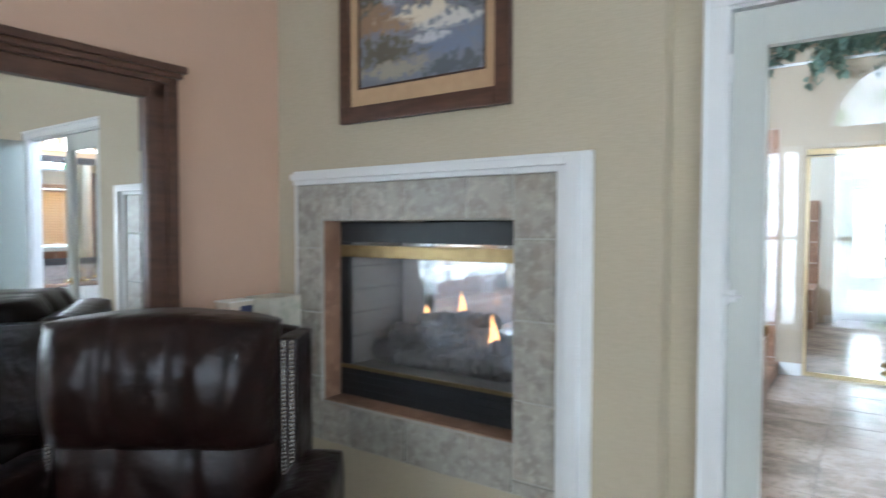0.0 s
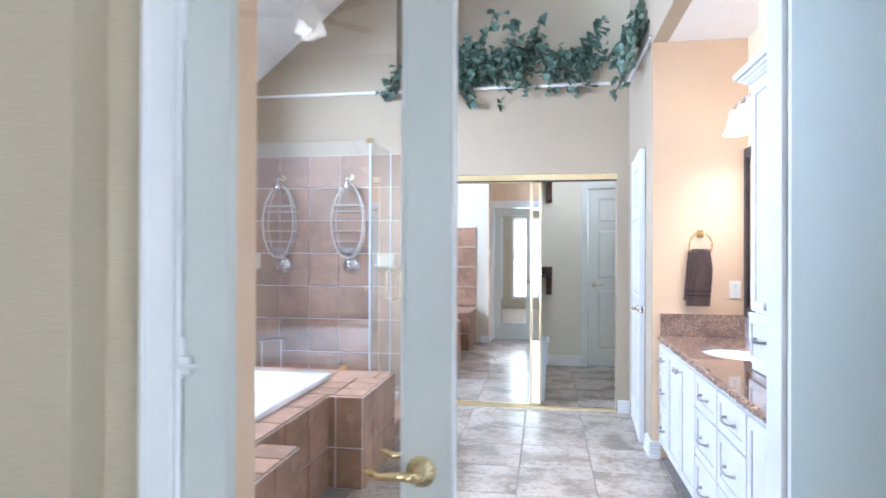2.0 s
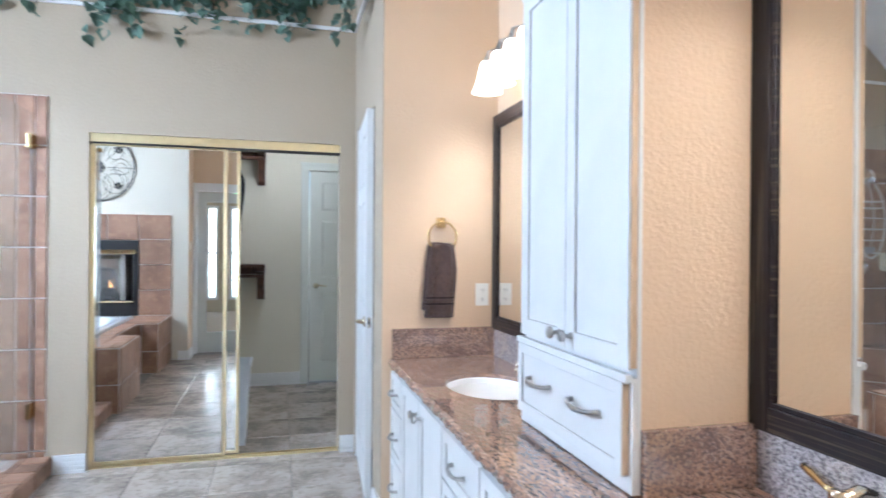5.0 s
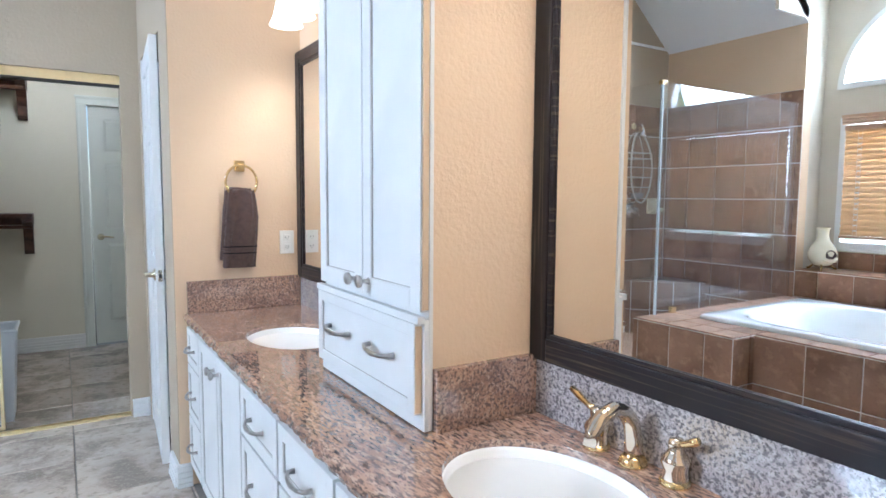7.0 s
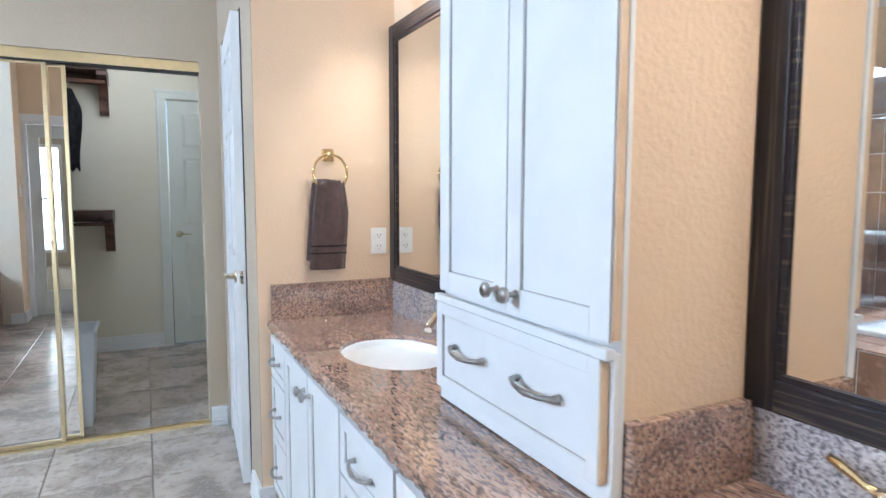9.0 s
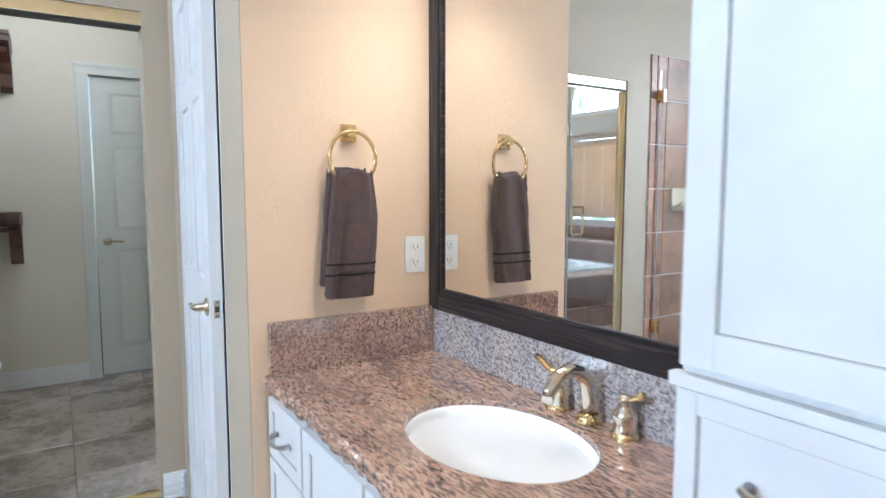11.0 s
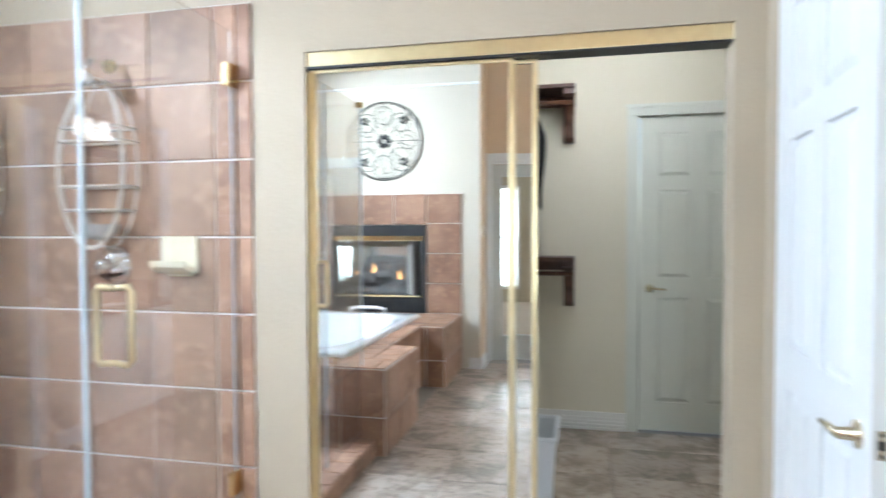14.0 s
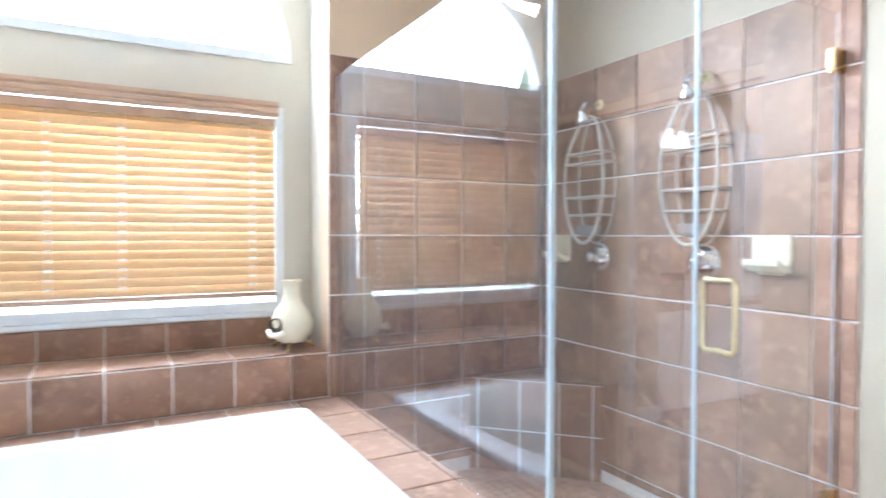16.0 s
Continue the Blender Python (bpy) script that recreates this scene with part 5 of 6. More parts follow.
def french_leaf(name, m, label):
    """Glazed leaf: hinge at the origin, leaf along +x."""
    w, h, t, st = 0.604, 2.085, 0.019, 0.096
    d = thing(name, m, label, "door", "glazed double door")
    part("leaf", boxes([(0, -t, 0.01, st, t, h), (w - st, -t, 0.01, w, t, h), (st, -t, 0.01, w - st, t, 0.26), (st, -t, h - 0.112, w - st, t, h)], 0.002), DIMMED_FRENCH_PAINT, d)
    part("glass_bead", boxes([(st, -t - 0.003, 0.26, st + 0.010, t + 0.003, h - 0.112), (w - st - 0.010, -t - 0.003, 0.26, w - st, t + 0.003, h - 0.112), (st + 0.010, -t - 0.003, 0.26, w - st - 0.010, t + 0.003, 0.272), (st + 0.010, -t - 0.003, h - 0.124, w - st - 0.010, t + 0.003, h - 0.112)], 0.003), DIMMED_FRENCH_PAINT, d)
    part("edge_strip", box(w, -t + 0.004, 0.01, w + 0.006, t + 0.006, h, 0.002), TRIM, d, "white painted meeting edge")
    g = part("pane", box(st + 0.006, -0.003, 0.268, w - st - 0.006, 0.003, h - 0.120), GLASS, d, "clear glass pane")
    g.visible_shadow = False
    for s in (-1, 1):
        hd = part("handle", lathe([(0.032, 0.0), (0.032, 0.006), (0.016, 0.014), (0.013, 0.045), (0.001, 0.047)], pose(w - 0.062, s * t, 0.93, -90 * s, 0, 0), 24), BRASS, d, "polished brass handle", True)
        part("lever", tube([(w - 0.062, s * (t + 0.045), 0.93), (w - 0.10, s * (t + 0.05), 0.935), (w - 0.14, s * (t + 0.048), 0.93), (w - 0.172, s * (t + 0.044), 0.94)], 0.009, 10, radii=[0.012, 0.009, 0.008, 0.009]), BRASS, hd, smooth=True)
    for z in (0.25, 1.15, 1.90):
        part("hinge", tube([(0.0, -t - 0.006, z - 0.045), (0.0, -t - 0.006, z + 0.045)], 0.007, 10), TRIM, d, "painted hinge", True)
    return d


french_leaf("door_3", pose(-0.492, 2.125, 0.0), "pale glazed door leaf, closed, with brass lever")
leaf4 = thing("door_4", pose(0.765, 2.06, 0.0, 0, 0, -88), "pale grey-green plain door leaf, open into the bedroom", "door")
part("leaf", box(0, -0.018, 0.01, 0.612, 0.018, 2.085, 0.003), SHADED_LEAF_PAINT, leaf4)
for z in (0.25, 1.15, 1.90):
    part("hinge", tube([(0.0, 0.022, z - 0.045), (0.0, 0.022, z + 0.045)], 0.007, 10), TRIM, leaf4, "painted hinge", True)
hook = thing("door_hook", (-0.478, 2.10, 1.135), "small white latch hook on the glazed door", "latch")
part("bar", tube([(-0.03, -0.012, 0.0), (0.03, -0.014, 0.0)], 0.005, 8), TRIM, hook, smooth=True)
part("plate", box(-0.012, -0.012, -0.02, 0.012, 0.0, 0.02, 0.002), TRIM, hook)

# mirrored sliding doors
def mirror_door(x0, x1, y, label):
    d = thing("mirror_door", ((x0 + x1) / 2, y, 0.02), label, "sliding door", "mirrored closet doors")
    w, h = (x1 - x0) / 2, 1.998
    part("mirror", box(-w + 0.012, -0.004, 0.012, w - 0.012, 0.004, h - 0.006), MIRROR, d, "mirror glass")
    for name, r in (("stile", (-w, 0, -w + 0.019, h)), ("stile", (w - 0.019, 0, w, h)), ("rail", (-w + 0.019, 0, w - 0.019, 0.019)), ("rail", (-w + 0.019, h - 0.012, w - 0.019, h))):
        part(name, box(r[0], -0.012, r[1], r[2], 0.012, r[3], 0.003), PALE_BRASS, d, "brass frame")


mirror_door(-0.60, 0.190, YB + 0.045, "brass-framed mirrored sliding closet door, pushed aside")
mirror_door(-0.52, 0.272, YB + 0.082, "brass-framed mirrored sliding closet door behind the other")
track = thing("closet_track", (0.156, YB + 0.06, 0), "brass top and bottom tracks of the sliding closet doors", "track")
part("top_track", boxes([(-0.762, -0.045, 2.032, 0.762, 0.045, 2.079), (-0.762, -0.05, 2.026, 0.762, -0.045, 2.079)], 0.002), PALE_BRASS, track)
# black strip paints the shade of the gap below the top track
part("track_channel", box(-0.762, -0.047, 2.019, 0.762, 0.04, 2.026), BLACK_METAL, track, "black strip for the shaded gap under the track")
part("bottom_track", boxes([(-0.762, -0.04, 0.0, 0.762, 0.04, 0.008), (-0.762, -0.04, 0.008, 0.762, -0.034, 0.016), (-0.762, -0.003, 0.008, 0.762, 0.003, 0.016)]), PALE_BRASS, track)
part("jamb_strip", box(-0.762, -0.045, 0.016, -0.752, 0.045, 2.005), PALE_BRASS, track)

# closet shelves with brackets, clothes, bin
for z in (2.345, 1.215):
    s = thing("closet_shelf", (-0.45, 8.5, z), "dark stained wooden shelf with scrolled brackets", "shelf", "closet shelves")
    part("board", box(-0.84, -0.30, -0.025, 0.84, -0.001, 0.0, 0.003), DARK_WOOD, s)
    part("cleat", box(-0.84, -0.02, -0.10, 0.84, -0.001, -0.025, 0.003), DARK_WOOD, s)
    for x in (-0.7, 0.80):
        part("bracket", prism([(-0.001, -0.025), (-0.28, -0.025), (-0.28, -0.06), (-0.22, -0.075), (-0.15, -0.11), (-0.11, -0.17), (-0.085, -0.24), (-0.075, -0.32), (-0.04, -0.35), (-0.001, -0.35)], x - 0.035, x + 0.035, "x"), DARK_WOOD, s)
    part("rod", tube([(-0.84, -0.24, -0.11), (0.82, -0.24, -0.11)], 0.015, 12), DARK_WOOD, s, smooth=True)


def garment(x, z_top, length, mat, label, w=0.40, seed=0):
    g = thing("hanging_garment", (x, 8.26, z_top), label, "clothing", "hung clothes")
    bm = bmesh.new()
    rows = []
    rnd = random.Random(seed)
    for j in range(14):
        v = j / 13
        half = w / 2 * (0.25 + 0.75 * min(1, v * 5)) * (1 + 0.05 * math.sin(6 * v + seed))
        th = 0.02 + 0.05 * min(1, v * 4)
        row = []
        for i in range(24):
            a = 2 * math.pi * i / 24
            row.append(bm.verts.new(((th + 0.012 * math.sin(4 * a + seed)) * math.sin(a) * (1 + 0.2 * math.sin(5 * v)), half * math.cos(a), -0.04 - length * v + (0.02 * math.sin(6 * a + seed) if j == 13 else 0))))
        rows.append(row)
    for a, b in zip(rows, rows[1:]):
        for i in range(24):
            bm.faces.new((a[i], a[(i + 1) % 24], b[(i + 1) % 24], b[i]))
    bm.faces.new(rows[0])
    bm.faces.new(rows[-1])
    bmesh.ops.recalc_face_normals(bm, faces=bm.faces[:])
    part("cloth", bm, mat, g, smooth=True)
    part("hanger_hook", tube([(0, 0, -0.05), (0, 0, 0.02), (0, 0.012, 0.045), (0, 0.03, 0.045), (0, 0.038, 0.03)], 0.003, 8), CHROME, g, smooth=True)


for k in range(9):
    garment(0.115 - 0.085 * k, 2.205, 0.62 + 0.10 * ((k * 3) % 4), CLOTH_GREY if k in (5, 7) else CLOTH_DARK, "grey garment on a hanger in the closet" if k in (5, 7) else "black garment on a hanger in the closet", 0.42, k)
bn_ = thing("waste_bin", (0.20, 6.72, 0.0), "tall pale plastic waste bin just inside the closet", "bin")
part("body", loft([[(-0.10, -0.12, 0), (0.10, -0.12, 0), (0.10, 0.12, 0), (-0.10, 0.12, 0)], [(-0.13, -0.15, 0.56), (0.13, -0.15, 0.56), (0.13, 0.15, 0.56), (-0.13, 0.15, 0.56)], [(-0.123, -0.143, 0.56), (0.123, -0.143, 0.56), (0.123, 0.143, 0.56), (-0.123, 0.143, 0.56)], [(-0.095, -0.115, 0.01), (0.095, -0.115, 0.01), (0.095, 0.115, 0.01), (-0.095, 0.115, 0.01)]]), BIN_PLASTIC, bn_)
part("rim", tube([(-0.134, -0.154, 0.56), (0.134, -0.154, 0.56), (0.134, 0.154, 0.56), (-0.134, 0.154, 0.56)], 0.011, 8, True), BIN_PLASTIC, bn_, "rolled rim")
# unseen lamp without a fitting, added to brighten the closet
point_lamp("closet_bulb", 0.55, 7.5, 2.62, 22, (1.0, 0.95, 0.86), 0.08)


# ---- fireplace, bedroom ----
def frame_of(x0, x1, z0, z1, y, width, depth, face=-1):
    return boxes([(x0, y, z0, x0 + width, y + face * depth, z1), (x1 - width, y, z0, x1, y + face * depth, z1), (x0 + width, y, z1 - width, x1 - width, y + face * depth, z1), (x0 + width, y, z0, x1 - width, y + face * depth, z0 + width)], 0.002)


FIRE_GLASS = glass_material("hazy_fire_glass", (0.97, 0.98, 0.98))
fz, fl = FIRE_GLASS.node_tree.nodes, FIRE_GLASS.node_tree.links
haze = fz.new("ShaderNodeBsdfTranslucent")       # scatters the light behind it; added for the window's white glare
haze.inputs["Color"].default_value = (0.86, 0.87, 0.88, 1)
haze_mix = fz.new("ShaderNodeMixShader")
haze_mix.inputs[0].default_value = 0.10
fl.new(fz["Principled BSDF"].outputs[0], haze_mix.inputs[1])
fl.new(haze.outputs[0], haze_mix.inputs[2])
fl.new(haze_mix.outputs[0], fz["Material Output"].inputs["Surface"])
# surround on the bedroom side
sur = setting("fireplace_surround", boxes([(-2.50, CY0 - 0.012, 0.30, FX0, CY0, 1.575), (FX1, CY0 - 0.012, 0.30, -1.06, CY0, 1.575), (FX0, CY0 - 0.012, FZ1, FX1, CY0, 1.575), (FX0, CY0 - 0.012, 0.30, FX1, CY0, FZ0)]), GREY_GROUT, "grout bed of the grey tiled fireplace surround")
tile_jobs.append((sur, GREY_TILE, plane((-2.50, CY0 - 0.012, 0.30), X, Z), FX0 + 2.50, 1.275, 0.30, 0.32, 0.3, 0.0))
tile_jobs.append((sur, GREY_TILE, plane((FX1, CY0 - 0.012, 0.30), X, Z), -1.06 - FX1, 1.275, 0.30, 0.32, 0.3, 0.06))
tile_jobs.append((sur, GREY_TILE, plane((FX0, CY0 - 0.012, FZ1), X, Z), FX1 - FX0, 1.575 - FZ1, 0.33, 0.32, 0.2, 0.0))
tile_jobs.append((sur, GREY_TILE, plane((FX0, CY0 - 0.012, 0.30), X, Z), FX1 - FX0, FZ0 - 0.30, 0.33, 0.32, 0.2, 0.0))
mant = setting("fireplace_trim", boxes([
    (-1.06, CY0 - 0.03, 0.25, -1.02, CY0, 1.598), (-1.02, CY0 - 0.05, 0.25, -0.965, CY0, 1.630), (-0.965, CY0 - 0.028, 0.25, -0.925, CY0, 1.645),
    (-2.515, CY0 - 0.03, 1.575, -1.06, CY0, 1.598), (-2.515, CY0 - 0.05, 1.598, -1.02, CY0, 1.630), (-2.515, CY0 - 0.028, 1.630, -0.965, CY0, 1.645),
    (-2.515, CY0 - 0.02, 0.25, -2.50, CY0, 1.575)], 0.005), TRIM, "white moulded mantel trim round the fireplace")
setting("fireplace_reveal", boxes([(FX0, CY0 + 0.001, FZ0 - 0.0, FX0 + 0.006, 2.10, FZ1), (FX1 - 0.006, CY0 + 0.001, FZ0, FX1, 2.10, FZ1), (FX0, CY0 + 0.001, FZ0 - 0.0, FX1, 2.12, FZ0 + 0.006)]), TERRA, "brown tiled reveal of the fireplace opening")
fire = thing("fireplace", ((FX0 + FX1) / 2, 2.10, FZ0), "see-through gas fireplace in black metal with burning logs", "fireplace")
fw, fh = (FX1 - FX0) / 2 - 0.008, FZ1 - FZ0 - 0.006
fd = CY1 - 2.10
for nm, r in (("top_panel", (-fw, 0, fh - 0.10, fw, 0.02, fh)), ("bottom_panel", (-fw, 0, 0.01, fw, 0.02, 0.15)), ("side_panel", (-fw, 0, 0.15, -fw + 0.06, 0.02, fh - 0.10)), ("side_panel", (fw - 0.06, 0, 0.15, fw, 0.02, fh - 0.10))):
    part(nm, box(*r, 0.003), BLACK_METAL, fire)
part("brass_strip", box(-fw + 0.01, -0.012, fh - 0.175, fw - 0.01, 0.004, fh - 0.115, 0.004), AGED_BRASS, fire, "brass hood strip")
part("brass_strip", box(-fw + 0.01, -0.010, 0.15, fw - 0.01, 0.004, 0.168, 0.003), AGED_BRASS, fire, "thin brass strip")
part("louver", boxes([(-fw + 0.02, -0.004, z, fw - 0.02, 0.003, z + 0.006) for z in (0.045, 0.08, 0.115)]), BLACK_METAL, fire)
part("lining", boxes([(-fw, 0.02, 0.14, -fw + 0.05, fd - 0.02, fh - 0.05), (fw - 0.05, 0.02, 0.14, fw, fd - 0.02, fh - 0.05), (-fw + 0.05, 0.02, 0.12, fw - 0.05, fd - 0.02, 0.16), (-fw + 0.05, 0.02, fh - 0.06, fw - 0.05, fd - 0.02, fh - 0.02)]), FIREBRICK, fire, "pale firebrick lining")
part("lining_joint", boxes([(x0, 0.03, z, x0 + 0.002, fd - 0.03, z + 0.005) for x0 in (-fw + 0.05, fw - 0.052) for z in (0.30, 0.42, 0.54, 0.66)]), ASH_LOG, fire, "dark lining joint")
part("logs_bed", boxes([(-0.36, 0.14, 0.16, 0.36, 0.36, 0.20)], 0.02), ASH_LOG, fire, "ember bed")
rnd = random.Random(3)
for a, b, r in (((-0.38, 0.13, 0.235), (0.40, 0.15, 0.235), 0.055), ((-0.36, 0.33, 0.25), (0.38, 0.31, 0.255), 0.055), ((-0.34, 0.22, 0.30), (0.36, 0.24, 0.315), 0.052),
                ((-0.30, 0.13, 0.33), (0.12, 0.33, 0.37), 0.046), ((0.34, 0.14, 0.33), (-0.08, 0.31, 0.38), 0.046), ((-0.16, 0.19, 0.40), (0.24, 0.26, 0.42), 0.040)):
    n = 24
    pts = [Vector(a).lerp(Vector(b), k / n) + Vector((0, rnd.uniform(-1, 1) * 0.008, rnd.uniform(-1, 1) * 0.010)) for k in range(n + 1)]
    part("log", tube(pts, r, 14, radii=[r * rnd.uniform(0.72, 1.15) for _ in pts]), ASH_LOG, fire, "grey ceramic log")
part("grate", boxes([(x, 0.09, 0.18, x + 0.012, 0.40, 0.195) for x in (-0.3, -0.18, -0.06, 0.06, 0.18, 0.3)] + [(x, 0.09, 0.18, x + 0.012, 0.105, 0.25) for x in (-0.3, -0.18, -0.06, 0.06, 0.18, 0.3)]), IRON, fire)


def flame(x, y, z, h, w):
    bm = bmesh.new()
    pts = [(x + 0.25 * w * math.sin(5 * k / 7), y, z + h * k / 7) for k in range(8)]
    return tube(pts, w, 8, radii=[w * 0.5, w, w * 0.95, w * 0.8, w * 0.6, w * 0.4, w * 0.2, w * 0.04])


for x, y, z, h, w in ((0.30, 0.13, 0.30, 0.17, 0.026), (0.05, 0.25, 0.43, 0.12, 0.018), (-0.16, 0.24, 0.42, 0.05, 0.014)):
    part("flame", flame(x, y, z, h, w), FLAME, fire, "orange gas flame", True)
for y in (0.03, fd - 0.04):
    g = part("glass_pane", box(-fw + 0.05, y, 0.15, fw - 0.05, y + 0.004, fh - 0.09), FIRE_GLASS, fire, "hazy fire glass")
    g.visible_shadow = False

# surround on the bath side
bsur = setting("fireplace_bath_bed", boxes([(XW, CY1, DECK, BX0, CY1 + 0.008, 1.765), (BX1, CY1, DECK, -0.735, CY1 + 0.008, 1.765), (BX0, CY1, BZ1, BX1, CY1 + 0.008, 1.765)]), GROUT, "grout bed of the terracotta fireplace surround")
tile_jobs.append((bsur, TERRA, plane((-0.735, CY1 + 0.008, DECK + 0.01), (-1, 0, 0), Z), -0.735 - BX1, 1.215, 0.4, 0.305, 0.0, 0.0))
tile_jobs.append((bsur, TERRA, plane((BX1, CY1 + 0.008, BZ1), (-1, 0, 0), Z), BX1 - BX0, 1.765 - BZ1, 0.345, 0.4, 0.0, 0.0))
tile_jobs.append((bsur, TERRA, plane((BX0, CY1 + 0.008, DECK + 0.01), (-1, 0, 0), Z), BX0 - XW, 1.215, 0.4, 0.305, 0.0, 0.0))
face = thing("fireplace_insert", ((BX0 + BX1) / 2, CY1, DECK + 0.01), "black metal fireplace front with brass strips", "fireplace")
bw, bh = (BX1 - BX0) / 2, BZ1 - DECK - 0.012
for nm, r in (("top_panel", (-bw, 0.0, bh - 0.13, bw, 0.025, bh)), ("bottom_panel", (-bw, 0.0, 0.0, bw, 0.025, 0.16)), ("side_panel", (-bw, 0.0, 0.16, -bw + 0.06, 0.025, bh - 0.13)), ("side_panel", (bw - 0.06, 0.0, 0.16, bw, 0.025, bh - 0.13))):
    part(nm, box(*r, 0.003), BLACK_METAL, face)
part("brass_strip", box(-bw + 0.03, 0.025, bh - 0.16, bw - 0.03, 0.04, bh - 0.11, 0.004), BRASS, face, "brass hood strip")
part("brass_strip", box(-bw + 0.05, 0.025, 0.16, bw - 0.05, 0.035, 0.18, 0.003), BRASS, face, "thin brass strip")

# wire wall ornament above the fireplace on the bath side
clock = thing("wire_wall_art", (-1.545, CY1 + 0.012, 2.31), "round wrought iron scroll wall ornament above the fireplace", "wall art")
for r, th in ((0.40, 0.006), (0.385, 0.003), (0.07, 0.004)):
    part("ring", tube([(r * math.cos(2 * math.pi * k / 48), 0, r * math.sin(2 * math.pi * k / 48)) for k in range(48)], th, 8, True), IRON, clock, smooth=True)
for k in range(8):
    a = 2 * math.pi * k / 8
    c = Vector((0.25 * math.cos(a), 0, 0.25 * math.sin(a)))
    part("scroll", tube([c + Vector((0.115 * math.cos(t) * (0.4 + 0.6 * t / 9), 0, 0.115 * math.sin(t) * (0.4 + 0.6 * t / 9))) for t in [a + 9 * i / 30 for i in range(31)]], 0.0032, 6), IRON, clock, smooth=True)
    part("spoke", tube([(0.10 * math.cos(a), 0, 0.10 * math.sin(a)), (0.39 * math.cos(a), 0, 0.39 * math.sin(a))], 0.003, 6), IRON, clock, smooth=True)
for k in range(4):
    a = math.pi / 4 + math.pi / 2 * k
    for q in range(5):
        b = 2 * math.pi * q / 5
        part("petal", lathe([(0.001, 0.006), (0.012, 0.005), (0.017, 0.0), (0.001, -0.004)], pose(0.30 * math.cos(a) + 0.03 * math.cos(b), 0, 0.30 * math.sin(a) + 0.03 * math.sin(b), -90, 0, 0), 10), IRON, clock, smooth=True)
for q in range(6):
    b = 2 * math.pi * q / 6
    part("petal", lathe([(0.001, 0.006), (0.018, 0.005), (0.024, 0.0), (0.001, -0.004)], pose(0.045 * math.cos(b), 0, 0.045 * math.sin(b), -90, 0, 0), 10), IRON, clock, smooth=True)

# landscape painting
PAINT = bpy.data.materials.new("landscape_paint")
PAINT.use_nodes = True
pn, pl = PAINT.node_tree.nodes, PAINT.node_tree.links
tc2 = pn.new("ShaderNodeTexCoord")
wob = pn.new("ShaderNodeTexNoise")
wob.inputs["Scale"].default_value, wob.inputs["Detail"].default_value = 26, 9
pl.new(tc2.outputs["Object"], wob.inputs["Vector"])
rp2 = pn.new("ShaderNodeRGB")
rp2.outputs[0].default_value = (0.19, 0.20, 0.23, 1)
brushed = rp2.outputs[0]
# washes of paint: middle, half width and half height, colour
for cx, cz, rx, rz, wash in (
        (0.0, 0.70, 0.30, 0.17, (0.34, 0.37, 0.45)), (-0.16, 0.60, 0.12, 0.10, (0.50, 0.50, 0.56)), (0.02, 0.55, 0.10, 0.08, (0.20, 0.20, 0.33)),
        (0.27, 0.60, 0.13, 0.20, (0.085, 0.09, 0.10)), (-0.30, 0.62, 0.11, 0.26, (0.10, 0.085, 0.06)), (-0.25, 0.45, 0.14, 0.07, (0.26, 0.17, 0.10)), (0.10, 0.49, 0.16, 0.05, (0.17, 0.14, 0.12)),
        (0.0, 0.435, 0.17, 0.045, (0.66, 0.58, 0.44)), (-0.14, 0.41, 0.10, 0.035, (0.30, 0.20, 0.12)), (0.17, 0.38, 0.16, 0.035, (0.58, 0.55, 0.50)),
        (0.16, 0.30, 0.24, 0.06, (0.17, 0.20, 0.27)), (0.05, 0.33, 0.12, 0.022, (0.50, 0.50, 0.52)), (-0.20, 0.30, 0.18, 0.08, (0.12, 0.105, 0.075)), (-0.10, 0.22, 0.22, 0.04, (0.30, 0.27, 0.21)), (0.20, 0.20, 0.20, 0.04, (0.10, 0.11, 0.12))):
    mp2 = pn.new("ShaderNodeMapping")
    mp2.inputs["Location"].default_value, mp2.inputs["Scale"].default_value = (-cx / rx, 0, -cz / rz), (1 / rx, 0, 1 / rz)
    far = pn.new("ShaderNodeVectorMath")
    far.operation = "LENGTH"
    edge2 = pn.new("ShaderNodeMath")
    edge2.operation = "MULTIPLY_ADD"
    edge2.inputs[1].default_value = 3.6
    cover = pn.new("ShaderNodeMapRange")
    cover.inputs["From Min"].default_value, cover.inputs["From Max"].default_value = 2.95, 2.45
    mix2 = pn.new("ShaderNodeMix")
    mix2.data_type = "RGBA"
    mix2.inputs["B"].default_value = (*wash, 1)
    pl.new(tc2.outputs["Object"], mp2.inputs["Vector"])
    pl.new(mp2.outputs[0], far.inputs[0])
    pl.new(wob.outputs["Fac"], edge2.inputs[0])
    pl.new(far.outputs["Value"], edge2.inputs[2])
    pl.new(edge2.outputs[0], cover.inputs["Value"])
    pl.new(cover.outputs[0], mix2.inputs["Factor"])
    pl.new(brushed, mix2.inputs["A"])
    brushed = mix2.outputs["Result"]
pl.new(brushed, pn["Principled BSDF"].inputs["Base Color"])
pn["Principled BSDF"].inputs["Roughness"].default_value = 0.45
pic = thing("framed_painting", (-1.72, CY0, 1.85), "landscape painting in a brown wooden frame with a tan mat", "painting")
part("canvas", box(-0.345, -0.012, 0.16, 0.335, -0.006, 0.86), PAINT, pic, "landscape with a river and autumn trees")
